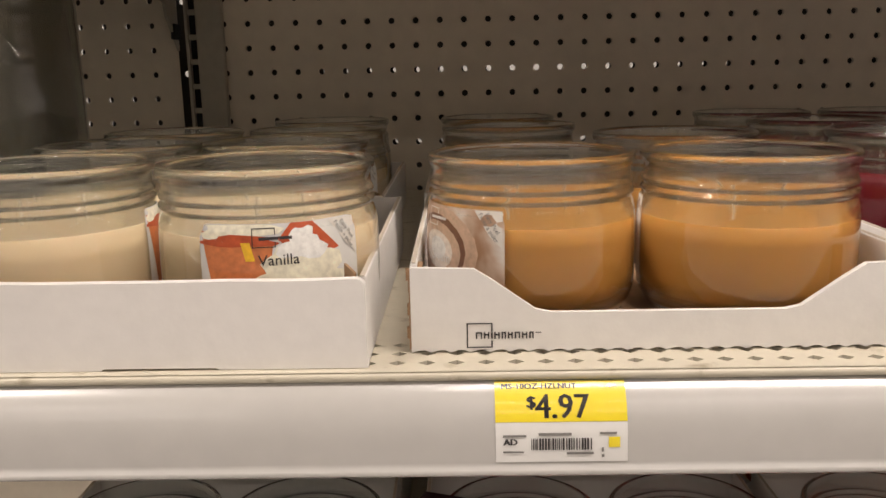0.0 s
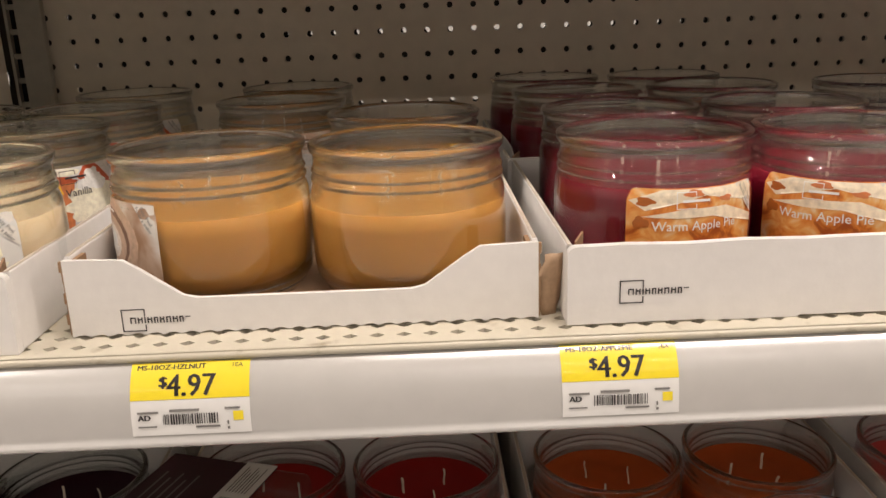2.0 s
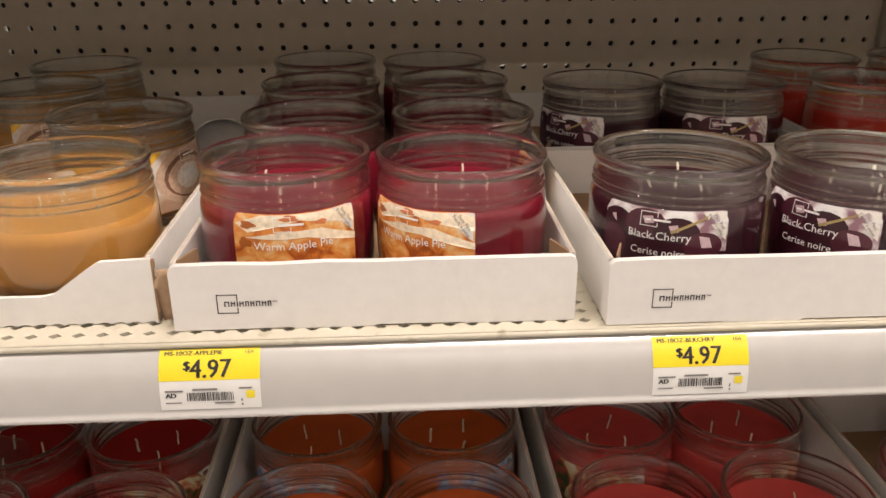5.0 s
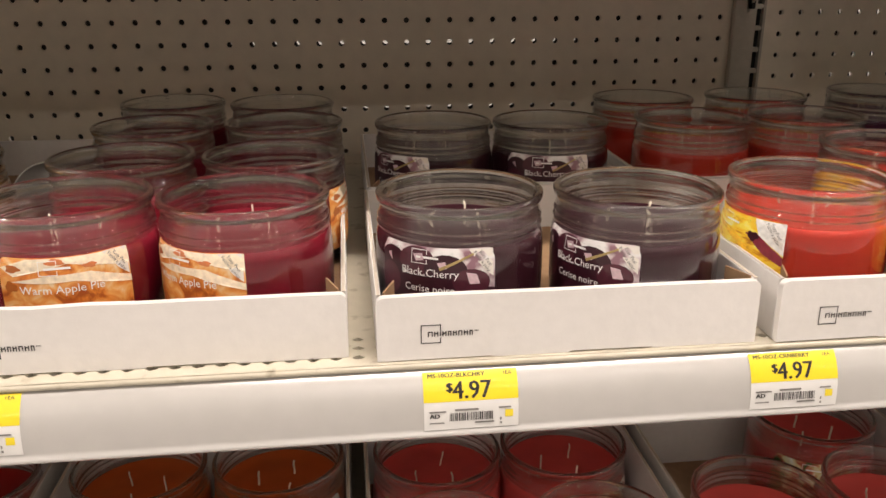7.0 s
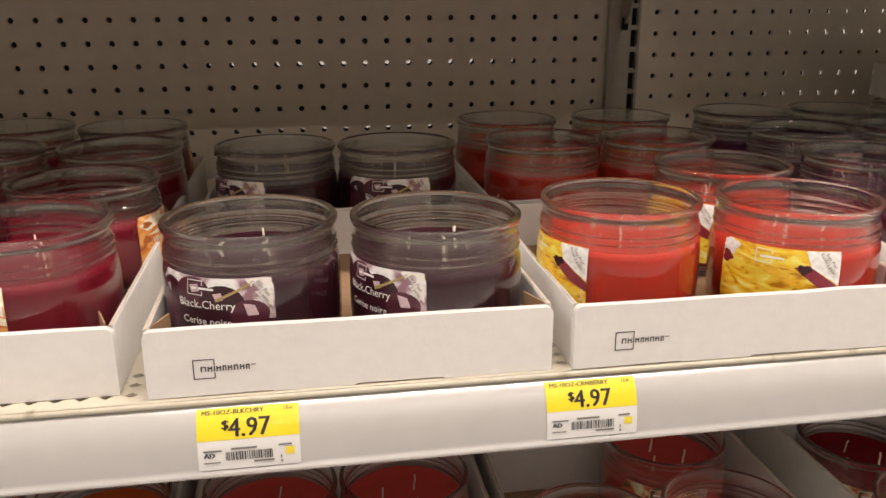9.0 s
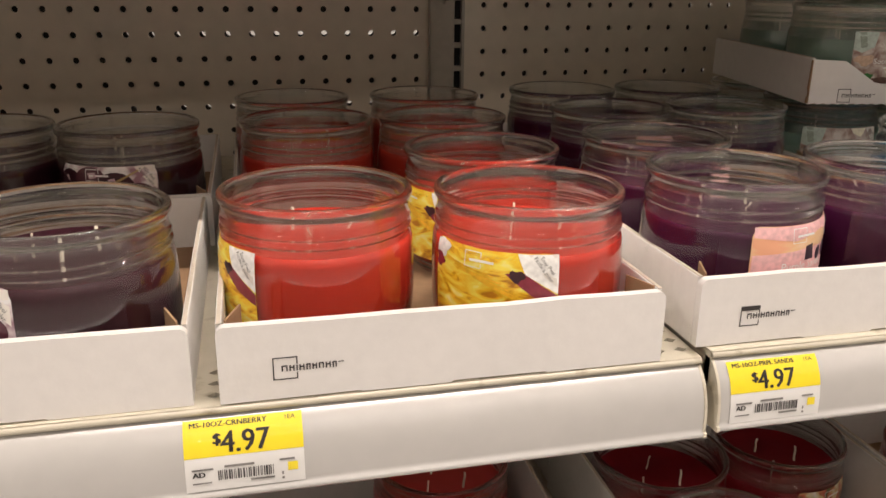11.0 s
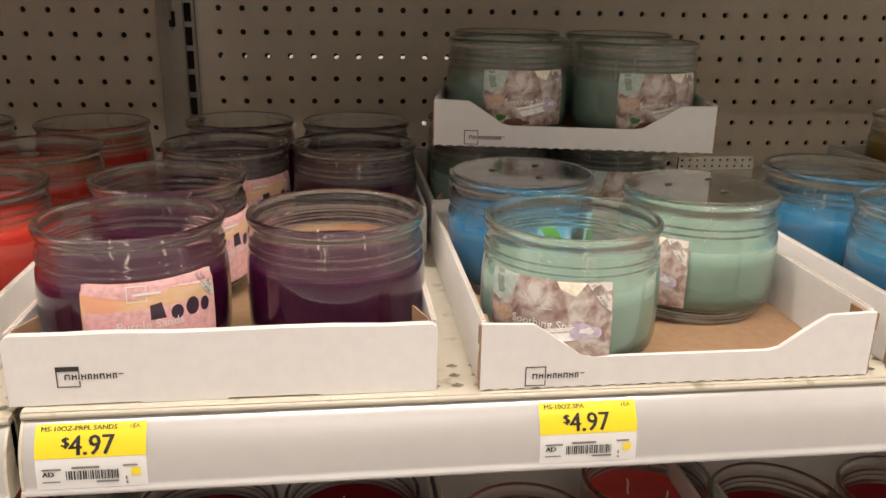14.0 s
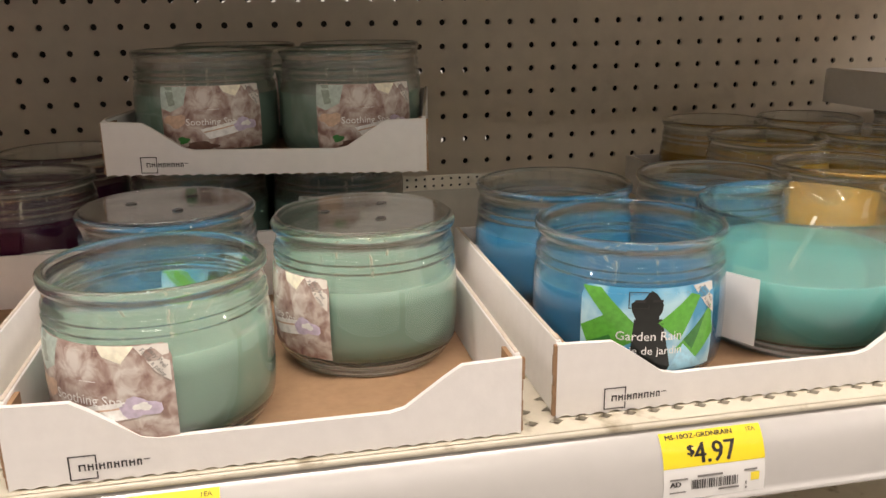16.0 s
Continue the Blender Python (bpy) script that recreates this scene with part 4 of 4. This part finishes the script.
# ---- lower shelf ----
LOWER = [
    ("red", 0.0, [(0.062, 0.052), (0.168, 0.052), (0.062, 0.160), (0.170, 0.160)], "melon"),
    ("orange", 0.236, [(0.296, 0.052), (0.402, 0.050), (0.297, 0.160), (0.404, 0.160)], "beach"),
    ("pink", 0.472, [(0.530, 0.048), (0.636, 0.048), (0.530, 0.155), (0.634, 0.155)], "melon"),
    ("pink", 0.705, [(0.762, 0.066), (0.868, 0.068), (0.862, 0.175)], "melon"),
    ("deep_red", 0.972, [(1.028, 0.145), (1.134, 0.150), (1.030, 0.045)], "melon"),
    ("deep_red", 1.40, [(1.455, 0.110), (1.562, 0.110), (1.455, 0.05)], "melon"),
]
LOWER += [
    ("cherry", -0.245, [(-0.185, 0.055), (-0.078, 0.055), (-0.185, 0.162), (-0.078, 0.162)], "cherry"),
    ("pink", 1.20, [(1.258, 0.10), (1.366, 0.15)], "melon"),
]
for kind, tx, jars, pk in LOWER:
    tray(tx, -0.004, LOW, 0.224, 0.236, False, 0.075, False, "tall white cardboard tray on the lower shelf")
    for i, (jx, jy) in enumerate(jars):
        candle(jx, jy, LOW + T, kind, 25 if i % 2 else -20, 0.055, 3, pk)

# ---- upper shelf and its brackets ----
HIGH = 1.545
for x0, x1 in ((UP[0] + 0.012, 0.9575), (0.9695, UP[2]), (UP[0] - 1.2, UP[0])):
    up = tagged(new("shelf"), "off-white enamelled steel upper shelf", "shelf", "gondola shelves")
    # The left bay's unseen overhang is added to deepen the shade there.
    fy = 0.105 if x0 > 0.9 else 0.085 if x0 > -1 else -0.06
    part("deck", boxed(x0, x1, fy + 0.008, YB - 0.012, HIGH - 0.03, HIGH, bevel=0.002), DECK, up)
    part("front_edge", boxed(x0, x1, fy, fy + 0.0075, HIGH - 0.042, HIGH + 0.002, bevel=0.002), LIP, up)


def bracket(x):
    top = tagged(new("shelf_bracket"), "taupe steel cantilever bracket hooked into the upright", "shelf bracket", "shelf brackets")
    top.location = (x, YB, 0)
    pts = [(-0.005, 1.372), (-0.016, 1.384), (-0.03, 1.399), (-0.036, 1.404), (-0.04, 1.418), (-0.06, 1.4235), (-0.2, 1.432), (-0.33, 1.475), (-0.33, 1.512), (-0.005, 1.512)]
    bm = outline_solid(pts, 0.0028)
    bmesh.ops.rotate(bm, verts=bm.verts, cent=(0, 0, 0), matrix=Matrix.Rotation(math.pi / 2, 3, "Z"))
    part("blade", bm, POST, top)
    part("hook", boxed(-0.0028, 0.0022, -0.022, -0.004, 1.383, 1.399, bevel=0.001), SLOT, top, "near-black hook")
    return top


for bx in (0.9535, -0.2665):
    bracket(bx)


# ---- odd things between the candles ----
LID_GREY = paint("pale_grey_plastic", (0.42, 0.40, 0.37), 0.4)


# Round jar lid on its edge; the object name saucer is a stand-in.
def lid(x, y, z, r, lean):
    top = tagged(mesh_ob("saucer", boxed(0, 0.001, 0, 0.001, 0, 0.001), LID_GREY), "round pale grey plastic lid standing on its edge", "saucer")
    v, f = lathe([(0.0, 0.0), (r * 0.9, 0.0), (r, 0.0015), (r, 0.009), (r * 0.96, 0.0095), (r * 0.94, 0.004), (0.0, 0.0035)], 36)
    me = bpy.data.meshes.new("saucer")
    me.from_pydata(v, [], f)
    me.update()
    for p in me.polygons:
        p.use_smooth = True
    me.materials.append(LID_GREY)
    top.data = me
    top.matrix_world = pose(x, y, z + r * math.cos(radians(lean)), 90 - lean, 0, 12)
    return top


def scrap(x, y, z):
    """Torn curl of brown card between two trays."""
    rnd = random.Random(8)
    vs, fs, n, k = [], [], 9, 4
    for i in range(n):
        f = i / (n - 1)
        half = 0.0045 + rnd.uniform(-0.0014, 0.0014) + 0.003 * math.sin(3.0 * f)
        for j in range(k):
            u = (j / (k - 1) - 0.5) * 2 * half
            vs.append((u, 0.006 * math.cos(2.4 * f) + 9 * u * u, 0.0004 + 0.031 * f + rnd.uniform(0, 0.001) * (i > 0)))
    for i in range(n - 1):
        for j in range(k - 1):
            a = i * k + j
            fs.append((a, a + 1, a + k + 1, a + k))
    ob = tagged(data_ob("cardboard_scrap", vs, fs, SCRAP, None, True), "torn curl of brown cardboard stuck between two trays", "cardboard scrap")
    so = ob.modifiers.new("thickness", "SOLIDIFY")
    so.thickness = 0.001
    ob.location, ob.rotation_euler = (x, y, z), (radians(-8), 0, radians(20))


SCRAP = paint("light_kraft_paper", (0.50, 0.34, 0.22), 0.8, vary=0.2, scale=90, bump=0.3, bump_scale=300)
lid(0.2185, 0.290, S1 + 0.0008, 0.029, 6)


def riser(x0, x1, y, z):
    top = tagged(new("riser_strip"), "white perforated metal riser strip behind the mint candles", "shelf riser")
    part("riser_panel", boxed(x0, x1, y, y + 0.0015, z, z + 0.063), POST, top)
    n = int((x1 - x0) / 0.0062)
    ps = [x0 + (x1 - x0) * (i + 0.5) / n for i in range(n)]
    ob = peg_sheet("perforated_edge", x0, x1, ps, [z + 0.0662, z + 0.0715], z + 0.0632, z + 0.0745, y, 0.0012, 0.0011, top)
    ob.data.materials.clear()
    ob.data.materials.append(DECK)
    # Black strip paints the shade behind the perforations.
    part("shadow_gap", boxed(x0, x1, y + 0.0014, y + 0.002, z + 0.0635, z + 0.074), SLOT, top)
    return top


riser(1.413, 1.480, 0.2625, S2)


def tumbler(x, y, z):
    top = tagged(new("tumbler_candle"), "teal single-wick candle in a wide thin clear glass tumbler", "candle")
    top.location = (x, y, z)
    out = [(0.0, 0.0), (0.046, 0.0), (0.052, 0.002), (0.056, 0.010), (0.059, 0.030), (0.0605, 0.055), (0.061, 0.0795), (0.0604, 0.081)]
    inn = [(0.0592, 0.0802), (0.0588, 0.055), (0.0572, 0.030), (0.054, 0.014), (0.048, 0.0095), (0.0, 0.009)]
    v, f = lathe(out + inn)
    tumbler = data_ob("glass_tumbler", v, f, GLASS, top, True)
    tumbler["label"], tumbler.visible_shadow = "thin clear glass tumbler", False
    v, f = lathe([(0.0, 0.0088), (0.0475, 0.0092), (0.0544, 0.0142), (0.0576, 0.030), (0.0587, 0.046), (0.0575, 0.0464), (0.054, 0.0452), (0.0, 0.045)])
    wax = data_ob("wax", v, f, WAX["teal"], top, True)
    wk = shared_part("wick", "wick", wax, wick_shape, WHITE_INK, label="long white cotton wick")
    wk.location, wk.scale, wk.rotation_euler = (-0.004, 0.0, 0.044), (1.5, 1.5, 2.2), (0.12, 0.3, 0)
    bm = bmesh.new()
    box(bm, -0.0135, 0.0135, -0.0002, 0.0, 0.012, 0.05)
    bmesh.ops.rotate(bm, verts=bm.verts, cent=(0, 0, 0), matrix=Matrix.Rotation(radians(-62), 3, "Z"))
    bmesh.ops.translate(bm, verts=bm.verts, vec=(-0.0585, -0.031, 0))
    part("back_label", bm, PAPER, top, "white paper back label")
    return top


tumbler(1.622, 0.083, S2 + T)

# amber candles beyond the blue ones
tray(1.672, 0.012, S2, 0.224, 0.236, True)
for jx, jy in ((1.73, 0.075), (1.84, 0.075), (1.73, 0.19), (1.838, 0.19)):
    candle(jx, jy, S2 + T, "amber", 30, 0.05, 3, "cranberry")
tray(1.696, 0.262, S2, 0.224, 0.236, False, 0.039, False)
for jx, jy in ((1.752, 0.325), (1.862, 0.322), (1.762, 0.435), (1.868, 0.432)):
    candle(jx, jy, S2 + T, "amber", 30, 0.05, 3, "cranberry")
tray(1.950, 0.262, S2, 0.224, 0.236, False, 0.039, False)
for jx, jy in ((2.010, 0.325), (2.118, 0.325), (2.012, 0.435), (2.118, 0.435)):
    candle(jx, jy, S2 + T, "amber", 30, 0.05, 3, "cranberry")
tray(1.962, 0.306, S2 + T + 0.0808, 0.2, 0.236, True, 0.038, label="white cardboard tray stacked on amber candles")

# wrapped wax melts lying on the red candles
def clamshell(x, y, z):
    top = tagged(new("wax_melt_pack"), "clear clamshell pack of dark cherry wax melts with a barcode label", "wax melts")
    top.location, top.rotation_euler = (x, y, z), (radians(3), radians(-2), radians(-22))
    part("blister", boxed(-0.055, 0.05, -0.034, 0.034, 0.0, 0.020, bevel=0.004), FILM, top, "clear plastic blister")
    part("backing_card", boxed(-0.053, 0.026, -0.032, 0.032, 0.0204, 0.0210), I["plum"], top, "dark cherry printed card")
    part("barcode_label", boxed(0.004, 0.026, -0.033, 0.033, 0.0212, 0.0216), PAPER, top, "white barcode label")
    rects = [(0.008, -0.026 + 0.0016 * k, 0.022, -0.026 + 0.0016 * k + (0.0006 if k % 3 else 0.001)) for k in range(14)] + [(0.008 + 0.0022 * k, 0.001, 0.0088 + 0.0022 * k, 0.028 - 0.003 * (k % 3)) for k in range(7)]
    warped("barcode", bars(rects), lambda u, v: (u, v, 0.0218), GREY_INK, top)
    rects = [(-0.044 + 0.006 * k, -0.02, -0.0425 + 0.006 * k, 0.012 - 0.006 * (k % 2)) for k in range(5)]
    warped("lettering", bars(rects), lambda u, v: (u, v, 0.0213), GREY_INK, top)
    return top


clamshell(0.040, 0.098, LOW + T + 0.0815)


# tall glass vases in the next bay
def vase(x, y, z, r, h):
    top = tagged(new("glass_vase"), "tall clear ribbed glass vase with a pale ribbon band", "vase", "tall glass vases")
    top.location = (x, y, z)
    v, f = lathe([(0.0, 0.0), (r * 0.95, 0.0), (r, 0.004), (r, h), (r - 0.0025, h), (r - 0.0025, 0.01), (0.0, 0.01)], 40)
    data_ob("glass_body", v, f, GLASS, top, True).visible_shadow = False
    n = 26
    for sx in (-1, 1):
        verts, faces = [], []
        for i in range(n):
            zz = h * i / n
            a = (-1.57 + sx * 0.85)
            verts += [((r + 0.0012) * math.cos(a + d), (r + 0.0012) * math.sin(a + d), zz + e) for d, e in ((-0.09, 0), (0.09, 0.001), (0.09, h / n * 0.6), (-0.09, h / n * 0.55))]
            faces.append((4 * i, 4 * i + 1, 4 * i + 2, 4 * i + 3))
        data_ob("ribbed_seam", verts, faces, FILM, top)
    m = 20
    verts, faces = [], []
    for i in range(m + 1):
        a = -2.7 + 1.9 * i / m
        zz = 0.120 + 0.075 * i / m
        verts += [((r + 0.0016) * math.cos(a), (r + 0.0016) * math.sin(a), zz), ((r + 0.0016) * math.cos(a), (r + 0.0016) * math.sin(a), zz + 0.014)]
        if i:
            faces.append((2 * i - 2, 2 * i, 2 * i + 1, 2 * i - 1))
    data_ob("ribbon", verts, faces, PAPER, top, True)
    return top


vase(-0.322, 0.30, S1, 0.062, 0.30)
vase(-0.47, 0.28, S1, 0.062, 0.30)

# darker candles added deep on the lower shelf to hide its bright deck
for kind, tx, jars in (("cherry", -0.245, (-0.185, -0.078)), ("deep_red", 0.0, (0.062, 0.170)), ("orange", 0.236, (0.297, 0.404)), ("red", 0.472, (0.530, 0.636)), ("deep_red", 0.705, (0.765, 0.870)), ("deep_red", 0.975, (1.035, 1.140))):
    tray(tx, 0.236, LOW, 0.224, 0.236, False, 0.06, False, "white cardboard tray added at the back of the lower shelf")
    for jx in jars:
        candle(jx, 0.30, LOW + T, kind, 170, 0.055, 3, "melon")


scrap(0.2375, 0.022, S1 + 0.0005)
